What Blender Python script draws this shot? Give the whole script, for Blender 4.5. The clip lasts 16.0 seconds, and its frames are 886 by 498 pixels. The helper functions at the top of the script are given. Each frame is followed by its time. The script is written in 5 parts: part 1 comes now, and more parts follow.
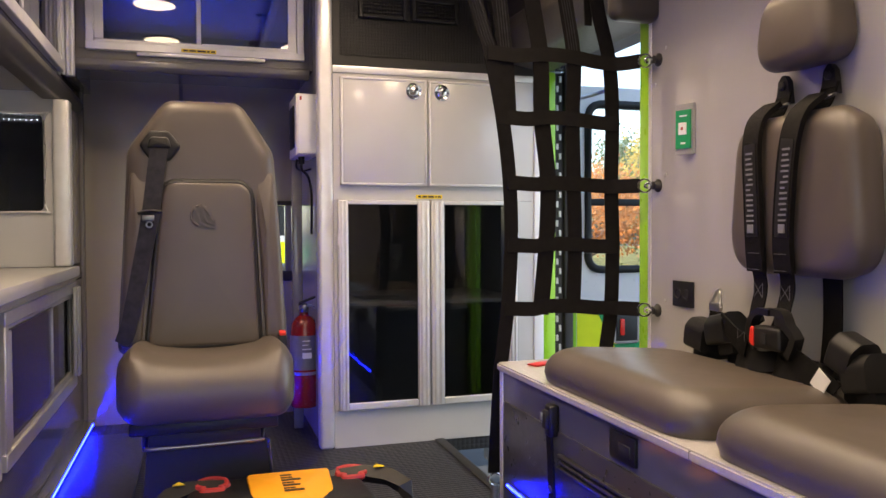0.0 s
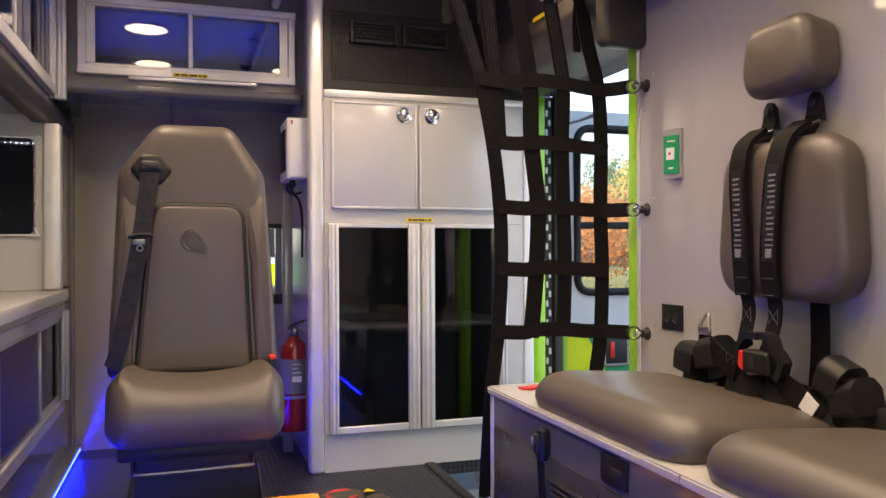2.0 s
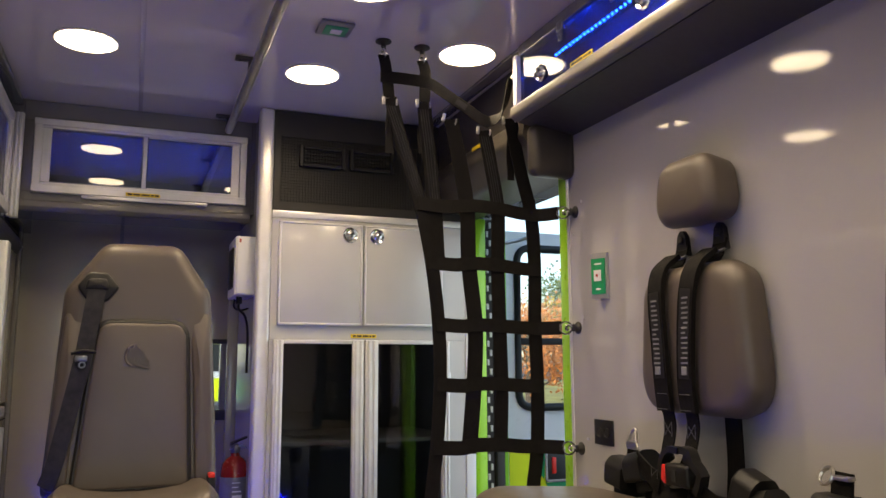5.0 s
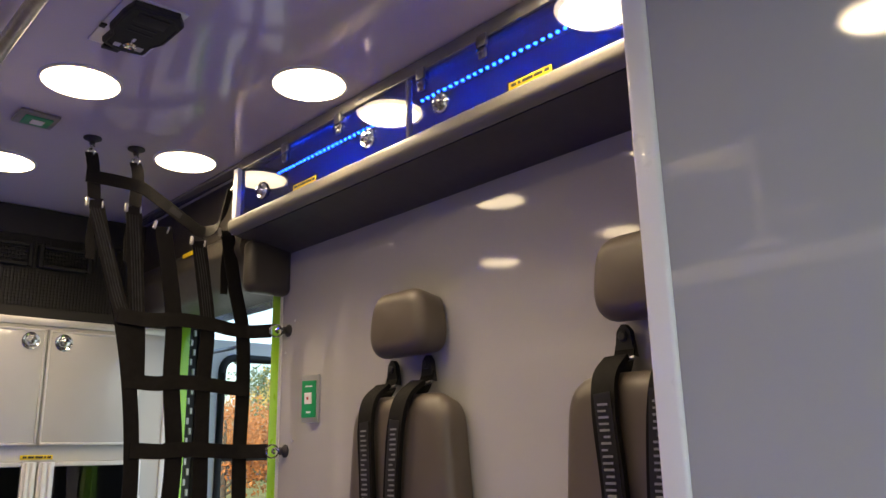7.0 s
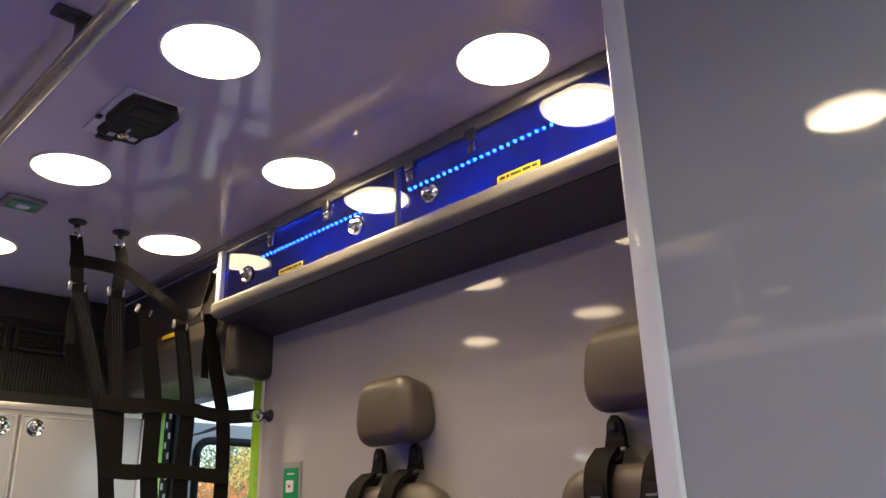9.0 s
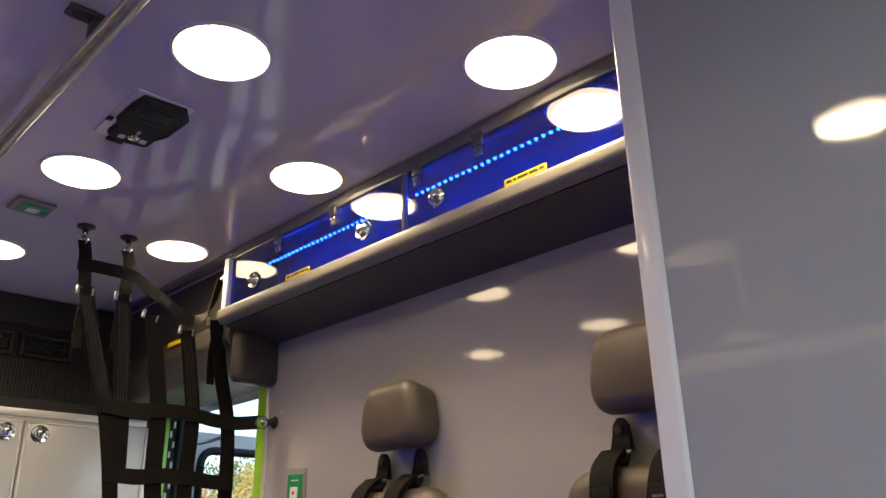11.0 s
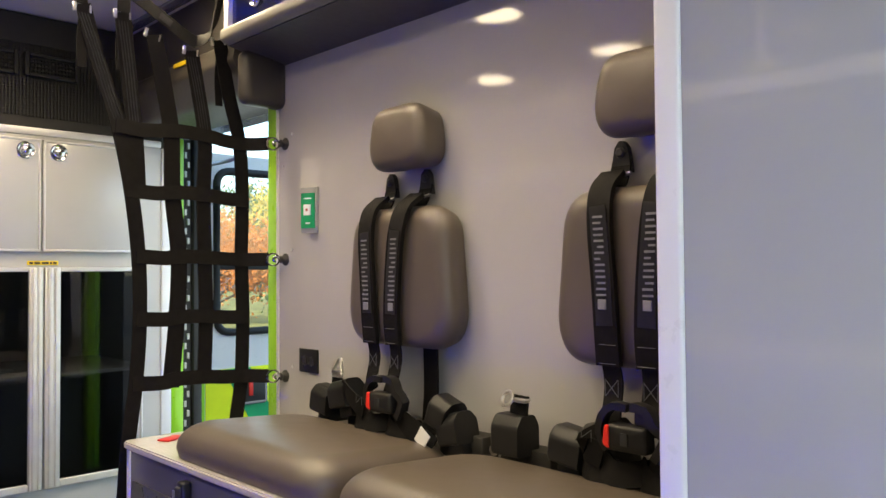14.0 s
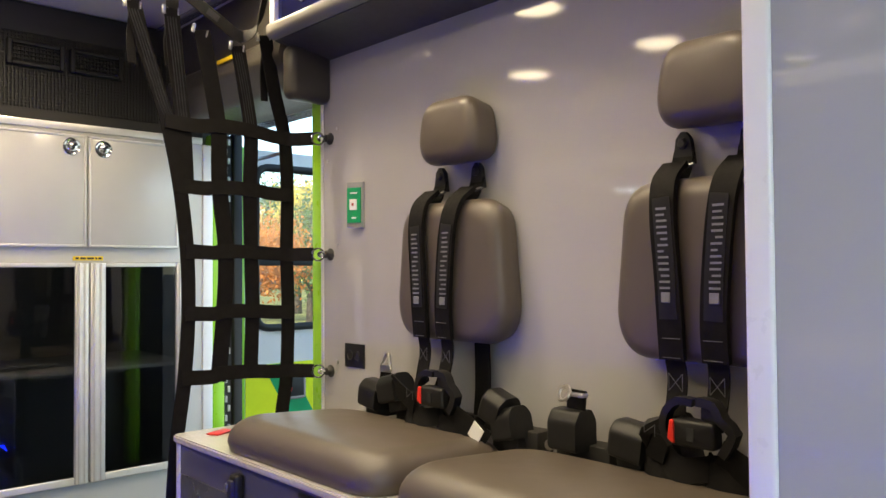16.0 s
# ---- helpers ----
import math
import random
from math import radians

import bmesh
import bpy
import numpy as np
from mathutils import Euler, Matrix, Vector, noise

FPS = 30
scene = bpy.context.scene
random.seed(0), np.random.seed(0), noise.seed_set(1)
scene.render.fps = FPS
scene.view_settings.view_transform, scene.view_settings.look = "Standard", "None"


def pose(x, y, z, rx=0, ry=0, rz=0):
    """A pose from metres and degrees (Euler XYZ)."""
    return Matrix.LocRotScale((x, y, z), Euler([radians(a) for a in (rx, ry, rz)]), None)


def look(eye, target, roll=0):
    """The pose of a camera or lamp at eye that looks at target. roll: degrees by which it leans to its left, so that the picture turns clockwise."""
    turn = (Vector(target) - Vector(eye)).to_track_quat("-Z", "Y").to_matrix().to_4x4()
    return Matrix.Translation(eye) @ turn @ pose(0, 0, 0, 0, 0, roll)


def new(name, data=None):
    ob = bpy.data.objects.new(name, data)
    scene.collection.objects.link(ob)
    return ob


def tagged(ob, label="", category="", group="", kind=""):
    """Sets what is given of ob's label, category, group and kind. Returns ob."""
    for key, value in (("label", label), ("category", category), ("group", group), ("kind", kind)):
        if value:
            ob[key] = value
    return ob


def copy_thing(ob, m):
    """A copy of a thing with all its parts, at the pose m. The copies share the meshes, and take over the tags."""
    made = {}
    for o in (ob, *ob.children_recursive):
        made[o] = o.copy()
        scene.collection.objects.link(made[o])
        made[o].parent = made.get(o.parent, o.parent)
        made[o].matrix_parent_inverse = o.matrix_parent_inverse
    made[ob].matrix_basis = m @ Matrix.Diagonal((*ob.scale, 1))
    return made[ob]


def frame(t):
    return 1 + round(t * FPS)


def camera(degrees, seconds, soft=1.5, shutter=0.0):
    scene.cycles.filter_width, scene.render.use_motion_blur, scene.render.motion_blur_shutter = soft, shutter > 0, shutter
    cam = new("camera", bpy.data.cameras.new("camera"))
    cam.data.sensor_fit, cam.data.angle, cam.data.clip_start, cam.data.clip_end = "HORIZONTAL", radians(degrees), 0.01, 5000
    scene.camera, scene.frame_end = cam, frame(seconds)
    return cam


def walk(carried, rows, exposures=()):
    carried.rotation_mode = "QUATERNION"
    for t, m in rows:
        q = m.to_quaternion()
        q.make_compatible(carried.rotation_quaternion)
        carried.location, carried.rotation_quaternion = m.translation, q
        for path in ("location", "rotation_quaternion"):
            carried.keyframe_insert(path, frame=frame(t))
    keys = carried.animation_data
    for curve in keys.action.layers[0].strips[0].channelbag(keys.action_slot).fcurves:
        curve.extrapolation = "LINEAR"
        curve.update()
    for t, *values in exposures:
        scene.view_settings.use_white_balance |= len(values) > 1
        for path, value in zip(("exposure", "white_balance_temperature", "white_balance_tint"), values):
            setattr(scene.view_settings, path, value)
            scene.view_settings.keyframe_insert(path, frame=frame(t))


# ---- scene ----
cam = camera(58.7, 16.0)
PATH = [
    (0, (0.115, 0.274, 0.822), (0.703, 2.184, 0.769), -0.2),
    (0.5, (0.114, 0.27, 0.83), (0.706, 2.18, 0.779), -0.2),
    (1, (0.11, 0.266, 0.835), (0.708, 2.174, 0.791), -0.1),
    (1.5, (0.106, 0.265, 0.833), (0.711, 2.171, 0.829), -0.2),
    (2, (0.109, 0.266, 0.829), (0.723, 2.169, 0.83), -0.2),
    (2.5, (0.115, 0.257, 0.839), (0.736, 2.157, 0.921), -0.3),
    (3, (0.116, 0.247, 0.838), (0.754, 2.123, 1.108), -0.3),
    (5.5, (0.11, 0.151, 0.839), (0.9, 1.964, 1.135), -0.3),
    (6, (0.115, 0.156, 0.862), (1.088, 1.845, 1.312), -0.4),
    (6.5, (0.108, 0.159, 0.89), (1.294, 1.685, 1.403), -0.8),
    (7, (0.087, 0.165, 0.923), (1.403, 1.583, 1.428), -1.2),
    (7.5, (0.051, 0.172, 0.952), (1.396, 1.567, 1.445), -1.6),
    (8, (0.054, 0.159, 0.936), (1.392, 1.535, 1.499), -1.3),
    (8.5, (0.035, 0.164, 0.959), (1.371, 1.502, 1.609), -1.7),
    (11, (0.039, 0.178, 0.919), (1.355, 1.5, 1.642), -1.2),
    (11.5, (0.04, 0.179, 0.93), (1.341, 1.495, 1.689), -1.4),
    (12, (0.037, 0.191, 0.933), (1.365, 1.544, 1.572), -1.2),
    (12.5, (0.014, 0.188, 0.927), (1.391, 1.597, 1.273), -0.8),
    (13, (0.03, 0.196, 0.916), (1.418, 1.635, 0.979), -0.3),
    (13.5, (0.037, 0.174, 0.914), (1.42, 1.617, 0.967), -0.5),
    (14, (0.033, 0.164, 0.905), (1.42, 1.604, 0.96), -0.4),
    (14.5, (-0.001, 0.187, 0.903), (1.387, 1.626, 0.954), -0.3),
    (15, (-0.01, 0.218, 0.895), (1.362, 1.673, 0.946), -0.2),
    (15.5, (-0.018, 0.226, 0.898), (1.342, 1.691, 0.948), -0.3),
    (16, (-0.011, 0.222, 0.895), (1.335, 1.7, 0.946), -0.4),
]
walk(cam, [(t, look(eye, target, roll)) for t, eye, target, roll in PATH],
     [(0, 1.65, 6700, 11), (2, 1.67, 6700, 11), (3, 1.38, 6700, 9), (5.5, 1.32, 6700, 4), (6.5, 1.26, 6800, 3), (8.5, 1.18, 6850, 4), (11.5, 1.17, 6900, 4), (12.2, 1.29, 6800, 3), (13, 1.88, 6600, 0), (14, 1.84, 6550, 0), (16, 1.78, 6500, -1)])


# ---- light ----
SUN_UP, SUN_FROM = 35, 248
world = bpy.data.worlds.new("sky")
scene.world = world
world.use_nodes = True
wn = world.node_tree
sky = wn.nodes.new("ShaderNodeTexSky")
sky.sky_type = 'NISHITA'
sky.sun_disc = False
sky.sun_elevation, sky.sun_rotation = radians(SUN_UP), radians(SUN_FROM)
wn.links.new(sky.outputs[0], wn.nodes["Background"].inputs[0])
wn.nodes["Background"].inputs[1].default_value = 0.15
sun_data = bpy.data.lights.new("sun", 'SUN')
sun_data.energy, sun_data.angle, sun_data.color = 2.6, radians(0.5), (1, 0.93, 0.82)
sun_ob = new("sun", sun_data)
sun_ob.matrix_world = look((0, 0, 30), Vector((0, 0, 30)) - Vector((math.sin(radians(SUN_FROM)) * math.cos(radians(SUN_UP)), math.cos(radians(SUN_FROM)) * math.cos(radians(SUN_UP)), math.sin(radians(SUN_UP)))))


def opening_light(name, at, towards, wide, high, watts, color):
    """Sky light that enters by an open doorway."""
    d = bpy.data.lights.new(name, 'AREA')
    d.shape, d.size, d.size_y, d.energy, d.color = 'RECTANGLE', wide, high, watts, color
    ob = new(name, d)
    ob.matrix_world = look(at, towards)
    return ob
opening_light("rear_doorway_sky", (0.16, -0.34, 0.85), (0.16, 3, 0.75), 1.35, 1.55, 0.95, (0.93, 0.96, 1.0))
opening_light("side_doorway_sky", (1.60, 2.79, 0.75), (0, 2.79, 0.5), 0.70, 1.2, 0.9, (0.93, 0.96, 1.0))

# ---- materials ----
def mat(name, base, rough=0.5, metal=0.0, var=0.1, scale=6.0, bump=0.0, bscale=300.0, coat=0.0, rvar=0.08, dirt=None):
    m = bpy.data.materials.new(name)
    m.use_nodes = True
    t = m.node_tree
    b = t.nodes["Principled BSDF"]
    b.inputs["Metallic"].default_value = metal
    b.inputs["Coat Weight"].default_value = coat
    b.inputs["Coat Roughness"].default_value = 0.05
    co = t.nodes.new("ShaderNodeTexCoord")
    n = t.nodes.new("ShaderNodeTexNoise")
    n.inputs["Scale"].default_value, n.inputs["Detail"].default_value = scale, 6
    t.links.new(co.outputs["Object"], n.inputs["Vector"])
    r = t.nodes.new("ShaderNodeValToRGB")
    lo = [max(0, c * (1 - var)) for c in base]
    hi = [min(1, c * (1 + var)) for c in base]
    if dirt:
        lo = dirt
    r.color_ramp.elements[0].position, r.color_ramp.elements[1].position = 0.3, 0.7
    r.color_ramp.elements[0].color, r.color_ramp.elements[1].color = (*lo, 1), (*hi, 1)
    t.links.new(n.outputs[0], r.inputs[0])
    t.links.new(r.outputs[0], b.inputs["Base Color"])
    n2 = t.nodes.new("ShaderNodeTexNoise")
    n2.inputs["Scale"].default_value, n2.inputs["Detail"].default_value = scale * 7, 4
    t.links.new(co.outputs["Object"], n2.inputs["Vector"])
    mr = t.nodes.new("ShaderNodeMapRange")
    mr.inputs["To Min"].default_value, mr.inputs["To Max"].default_value = max(0.02, rough - rvar), min(1, rough + rvar)
    t.links.new(n2.outputs[0], mr.inputs["Value"])
    t.links.new(mr.outputs[0], b.inputs["Roughness"])
    if bump:
        n3 = t.nodes.new("ShaderNodeTexNoise")
        n3.inputs["Scale"].default_value, n3.inputs["Detail"].default_value = bscale, 3
        t.links.new(co.outputs["Object"], n3.inputs["Vector"])
        bp = t.nodes.new("ShaderNodeBump")
        bp.inputs["Strength"].default_value, bp.inputs["Distance"].default_value = bump, 0.001
        t.links.new(n3.outputs[0], bp.inputs["Height"])
        t.links.new(bp.outputs[0], b.inputs["Normal"])
    return m


def glow(name, color, strength):
    m = bpy.data.materials.new(name)
    m.use_nodes = True
    b = m.node_tree.nodes["Principled BSDF"]
    b.inputs["Base Color"].default_value = (*color, 1)
    b.inputs["Emission Color"].default_value = (*color, 1)
    b.inputs["Emission Strength"].default_value = strength
    return m


def pane_glass(name, tint, rough=0.02, gloss=0.05):
    """A thin tinted pane: clear see-through mixed with a mirror layer by angle."""
    m = bpy.data.materials.new(name)
    m.use_nodes = True
    t = m.node_tree
    out = t.nodes["Material Output"]
    t.nodes.remove(t.nodes["Principled BSDF"])
    tr = t.nodes.new("ShaderNodeBsdfTransparent")
    tr.inputs[0].default_value = (*tint, 1)
    gl = t.nodes.new("ShaderNodeBsdfGlossy")
    gl.inputs["Roughness"].default_value = rough
    fr = t.nodes.new("ShaderNodeLayerWeight")
    fr.inputs[0].default_value = 0.5
    pw = t.nodes.new("ShaderNodeMath")
    pw.operation = 'POWER'
    pw.inputs[1].default_value = 5.0
    ma = t.nodes.new("ShaderNodeMath")
    ma.operation = 'MULTIPLY_ADD'
    ma.inputs[1].default_value, ma.inputs[2].default_value = 0.80, gloss
    mx = t.nodes.new("ShaderNodeMixShader")
    t.links.new(fr.outputs["Facing"], pw.inputs[0])
    t.links.new(pw.outputs[0], ma.inputs[0])
    t.links.new(ma.outputs[0], mx.inputs[0])
    t.links.new(tr.outputs[0], mx.inputs[1])
    t.links.new(gl.outputs[0], mx.inputs[2])
    t.links.new(mx.outputs[0], out.inputs[0])
    return m


def tread_mat():
    m = mat("tread_floor", (0.018, 0.018, 0.020), 0.42, var=0.3, scale=9, rvar=0.12)
    t = m.node_tree
    b = t.nodes["Principled BSDF"]
    co = t.nodes.new("ShaderNodeTexCoord")
    v = t.nodes.new("ShaderNodeTexVoronoi")
    v.inputs["Scale"].default_value, v.inputs["Randomness"].default_value = 52, 0.0
    t.links.new(co.outputs["Object"], v.inputs["Vector"])
    bp = t.nodes.new("ShaderNodeBump")
    bp.inputs["Strength"].default_value, bp.inputs["Distance"].default_value = 1.0, 0.004
    bp.invert = True
    t.links.new(v.outputs["Distance"], bp.inputs["Height"])
    t.links.new(bp.outputs[0], b.inputs["Normal"])
    return m


def web_mat(name, base):
    m = mat(name, base, 0.75, var=0.3, scale=40, rvar=0.1)
    t = m.node_tree
    b = t.nodes["Principled BSDF"]
    b.inputs["Specular IOR Level"].default_value = 0.16
    co = t.nodes.new("ShaderNodeTexCoord")
    w = t.nodes.new("ShaderNodeTexWave")
    w.inputs["Scale"].default_value = 260
    w.bands_direction = 'DIAGONAL'
    t.links.new(co.outputs["Object"], w.inputs["Vector"])
    bp = t.nodes.new("ShaderNodeBump")
    bp.inputs["Strength"].default_value, bp.inputs["Distance"].default_value = 0.25, 0.0006
    t.links.new(w.outputs[0], bp.inputs["Height"])
    t.links.new(bp.outputs[0], b.inputs["Normal"])
    return m


WALL = mat("gloss_wall_laminate", (0.405, 0.392, 0.378), 0.06, var=0.03, scale=3, coat=0.5, rvar=0.03, bump=0.02, bscale=10)
CEIL = mat("gloss_ceiling_laminate", (0.58, 0.54, 0.52), 0.10, var=0.03, scale=2, coat=0.1, rvar=0.04, bump=0.04, bscale=9)
PANELG = mat("gloss_grey_laminate", (0.405, 0.420, 0.435), 0.035, var=0.03, scale=2, coat=0.6, rvar=0.03, bump=0.03, bscale=6)
# dark grey; its blue tint stands in for the floor strips' light on the bench
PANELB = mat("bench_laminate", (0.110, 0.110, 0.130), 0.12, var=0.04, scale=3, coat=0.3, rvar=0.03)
def ripple(m, strength, sx, sy, sz):
    """Slow waves of a hand-laid panel, longer one way than the other, over its finer relief."""
    t = m.node_tree
    b = t.nodes["Principled BSDF"]
    co = t.nodes.new("ShaderNodeTexCoord")
    mp = t.nodes.new("ShaderNodeMapping")
    mp.inputs["Scale"].default_value = (sx, sy, sz)
    n = t.nodes.new("ShaderNodeTexNoise")
    n.inputs["Scale"].default_value, n.inputs["Detail"].default_value = 1.0, 2
    bp = t.nodes.new("ShaderNodeBump")
    bp.inputs["Strength"].default_value, bp.inputs["Distance"].default_value = strength, 0.004
    t.links.new(co.outputs["Object"], mp.inputs[0])
    t.links.new(mp.outputs[0], n.inputs["Vector"])
    t.links.new(n.outputs[0], bp.inputs["Height"])
    if b.inputs["Normal"].links:
        t.links.new(b.inputs["Normal"].links[0].from_socket, bp.inputs["Normal"])
    t.links.new(bp.outputs[0], b.inputs["Normal"])
    t.links.new(bp.outputs[0], b.inputs["Coat Normal"])
for m_ in (WALL, PANELG):
    m_.node_tree.nodes["Principled BSDF"].inputs["Specular IOR Level"].default_value = 0.75
ripple(WALL, 0.09, 12, 14, 1.2)
ripple(PANELG, 0.12, 12, 12, 1.0)
ripple(CEIL, 0.14, 9, 5, 5)
GREY = mat("grey_laminate", (0.50, 0.495, 0.485), 0.22, var=0.04, scale=5, coat=0.2, rvar=0.05)
DARKG = mat("dark_grey_panel", (0.185, 0.178, 0.168), 0.14, var=0.04, scale=3, coat=0.1, rvar=0.03)
NORTH = mat("warm_grey_panel", (0.30, 0.27, 0.215), 0.13, var=0.05, scale=3, coat=0.15, rvar=0.03)
ripple(NORTH, 0.10, 12, 12, 1.0)
SOFFIT = mat("dark_brown_vinyl", (0.052, 0.046, 0.037), 0.36, var=0.12, scale=8, bump=0.2, bscale=600)
CHAR = mat("charcoal_panel", (0.045, 0.042, 0.042), 0.30, var=0.1, scale=6, bump=0.1, bscale=300)
BASEF = mat("base_cabinet_laminate", (0.096, 0.094, 0.090), 0.16, var=0.05, scale=3, coat=0.2, rvar=0.03)
REDD = mat("dull_red_plastic", (0.38, 0.030, 0.028), 0.45, var=0.1, scale=20)
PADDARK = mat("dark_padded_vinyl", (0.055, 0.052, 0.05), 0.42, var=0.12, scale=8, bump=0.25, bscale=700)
ALU = mat("satin_white_aluminium", (0.72, 0.71, 0.70), 0.32, 0.35, var=0.05, scale=20)
LIP = mat("satin_grey_edge", (0.21, 0.198, 0.172), 0.42, 0.1, var=0.03, scale=2, rvar=0.02)
PLATEF = mat("dark_tread_plate", (0.03, 0.03, 0.032), 0.35, var=0.2, scale=10, bump=0.6, bscale=160)
VINYL = mat("taupe_vinyl", (0.0895, 0.0725, 0.0585), 0.40, var=0.07, scale=5, bump=0.10, bscale=420, rvar=0.03)
SEAM = mat("dark_seam_piping", (0.012, 0.011, 0.01), 0.5)
WEB = web_mat("black_webbing", (0.0058, 0.0050, 0.0046))
WEBG = web_mat("charcoal_webbing", (0.03, 0.03, 0.032))
BLACK = mat("black_plastic", (0.0105, 0.0100, 0.0098), 0.45, var=0.2, scale=30, bump=0.15, bscale=500)
BLACK.node_tree.nodes["Principled BSDF"].inputs["Specular IOR Level"].default_value = 0.32
BLACKM = mat("black_painted_metal", (0.014, 0.0125, 0.0105), 0.58, var=0.2, scale=12)
CHROME = mat("chrome", (0.8, 0.8, 0.8), 0.09, 1.0, var=0.03, scale=30, rvar=0.03)
ALUG = mat("grey_aluminium", (0.42, 0.41, 0.40), 0.34, 0.5, var=0.06, scale=20)
DSTEEL = mat("dark_steel", (0.22, 0.22, 0.23), 0.35, 1.0, var=0.1, scale=40)
STEEL = mat("brushed_steel", (0.55, 0.54, 0.52), 0.3, 1.0, var=0.1, scale=40)
FLOOR = tread_mat()
COUNTER = mat("speckled_solid_surface", (0.46, 0.44, 0.42), 0.25, var=0.06, scale=140)
LIME = mat("lime_paint", (0.30, 0.62, 0.02), 0.3, var=0.06, scale=5, coat=0.4)
WHITE = mat("white_paint", (0.78, 0.79, 0.80), 0.3, var=0.03, scale=5, coat=0.2)
WHITEP = mat("white_plastic", (0.74, 0.73, 0.72), 0.4, var=0.03, scale=15)
YELLOW = mat("yellow_label", (0.80, 0.58, 0.02), 0.4, var=0.06, scale=20)
YREFL = mat("yellow_reflective_sheet", (0.78, 0.90, 0.01), 0.35, var=0.05, scale=12)
GREFL = mat("green_reflective_sheet", (0.01, 0.36, 0.13), 0.35, var=0.08, scale=12)
INK = mat("dark_ink", (0.02, 0.02, 0.02), 0.5)
PRINT = mat("silver_print", (0.19, 0.19, 0.20), 0.5, var=0.1, scale=80)
STITCH = mat("grey_thread", (0.085, 0.085, 0.09), 0.7, var=0.1, scale=80)
GREEN = mat("green_switch_plate", (0.012, 0.28, 0.10), 0.35, var=0.06, scale=30)
RED = mat("red_enamel", (0.24, 0.007, 0.006), 0.25, var=0.1, scale=10, coat=0.4)
REDP = mat("red_plastic", (0.72, 0.03, 0.02), 0.35, var=0.06, scale=20)
ORANGE = mat("amber_vinyl_cover", (0.85, 0.36, 0.015), 0.42, var=0.06, scale=14, bump=0.2, bscale=300)
LINER = mat("white_liner", (0.72, 0.72, 0.74), 0.45, var=0.04, scale=6)
RUBBER = mat("rubber_gasket", (0.012, 0.012, 0.012), 0.6)
PLATE = mat("diamond_plate", (0.55, 0.55, 0.54), 0.25, 1.0, var=0.15, scale=25, bump=0.9, bscale=45)
ASPHALT = mat("asphalt", (0.055, 0.055, 0.055), 0.9, var=0.3, scale=1.5, bump=0.6, bscale=80)
BARK = mat("bark", (0.09, 0.065, 0.045), 0.9, var=0.4, scale=8, bump=0.8, bscale=25)
LEAF_G = mat("green_leaves", (0.09, 0.13, 0.03), 0.6, var=0.5, scale=3)
LEAF_O = mat("orange_leaves", (0.55, 0.18, 0.03), 0.6, var=0.45, scale=3)
LEAF_Y = mat("golden_leaves", (0.62, 0.45, 0.07), 0.6, var=0.4, scale=3)
PAPER = mat("red_card", (0.55, 0.02, 0.02), 0.5)
LAMP = glow("lamp_lens", (1.0, 0.77, 0.52), 3.8)
WHITED = glow("white_diode", (0.85, 0.93, 1.0), 22.0)
BLUE = glow("blue_diode", (0.002, 0.045, 1.0), 80.0)
BLUEF = glow("blue_floor_diode", (0.0003, 0.003, 1.0), 60.0)
BLUEC = glow("blue_cabinet_foot_diode", (0.0003, 0.003, 1.0), 86.0)
GLASS_D = pane_glass("smoked_acrylic", (0.42, 0.42, 0.47), 0.02, 0.14)
GLASS_DD = pane_glass("dark_smoked_acrylic", (0.46, 0.47, 0.48), 0.02, 0.055)
SCREEN = pane_glass("reflective_smoked_panel", (0.30, 0.31, 0.33), 0.02, 0.12)
GLASS = pane_glass("clear_glass", (0.9, 0.92, 0.92))


# ---- mesh helpers ----
def part(name, bm, material, parent=None, label="", smooth=True):
    if smooth:
        bm.normal_update()
        for f in bm.faces:
            f.smooth = True
        for e in bm.edges:
            e.smooth = len(e.link_faces) == 2 and e.calc_face_angle(0) < 0.7
    me = bpy.data.meshes.new(name)
    bm.to_mesh(me)
    bm.free()
    me.materials.append(material)
    ob = new(name, me)
    if parent is not None:
        ob.parent = parent
        base = parent if parent.parent is None else parent.parent
        ob.matrix_parent_inverse = Matrix.Translation(base.location).inverted() if parent.type == 'EMPTY' else Matrix()
    if label:
        ob["label"] = label
    return ob


def thing(name, at, label, category, group="", kind=""):
    ob = new(name)
    ob.location = at
    ob.empty_display_size = 0.05
    return tagged(ob, label, category, group, kind)


def B():
    return bmesh.new()


def box(bm, lo, hi, r=0.0, seg=2):
    lo, hi = Vector(lo), Vector(hi)
    made = bmesh.ops.create_cube(bm, size=1.0, matrix=Matrix.LocRotScale((lo + hi) / 2, None, hi - lo))
    if r:
        es = list({e for v in made["verts"] for e in v.link_edges})
        bmesh.ops.bevel(bm, geom=es, offset=r, segments=seg, profile=0.5, affect='EDGES')
    return bm


def abox(lo, hi, r=0.0, seg=2):
    return box(B(), lo, hi, r, seg)


def turned(bm, m):
    bmesh.ops.transform(bm, matrix=m, verts=bm.verts)
    return bm


def frame_of(d):
    return Vector(d).to_track_quat('Z', 'Y').to_matrix()


def cyl(bm, a, b, r, r2=None, seg=20):
    a, b = Vector(a), Vector(b)
    d = b - a
    m = Matrix.Translation((a + b) / 2) @ frame_of(d).to_4x4()
    bmesh.ops.create_cone(bm, cap_ends=True, segments=seg, radius1=r, radius2=r if r2 is None else r2, depth=d.length, matrix=m)
    return bm


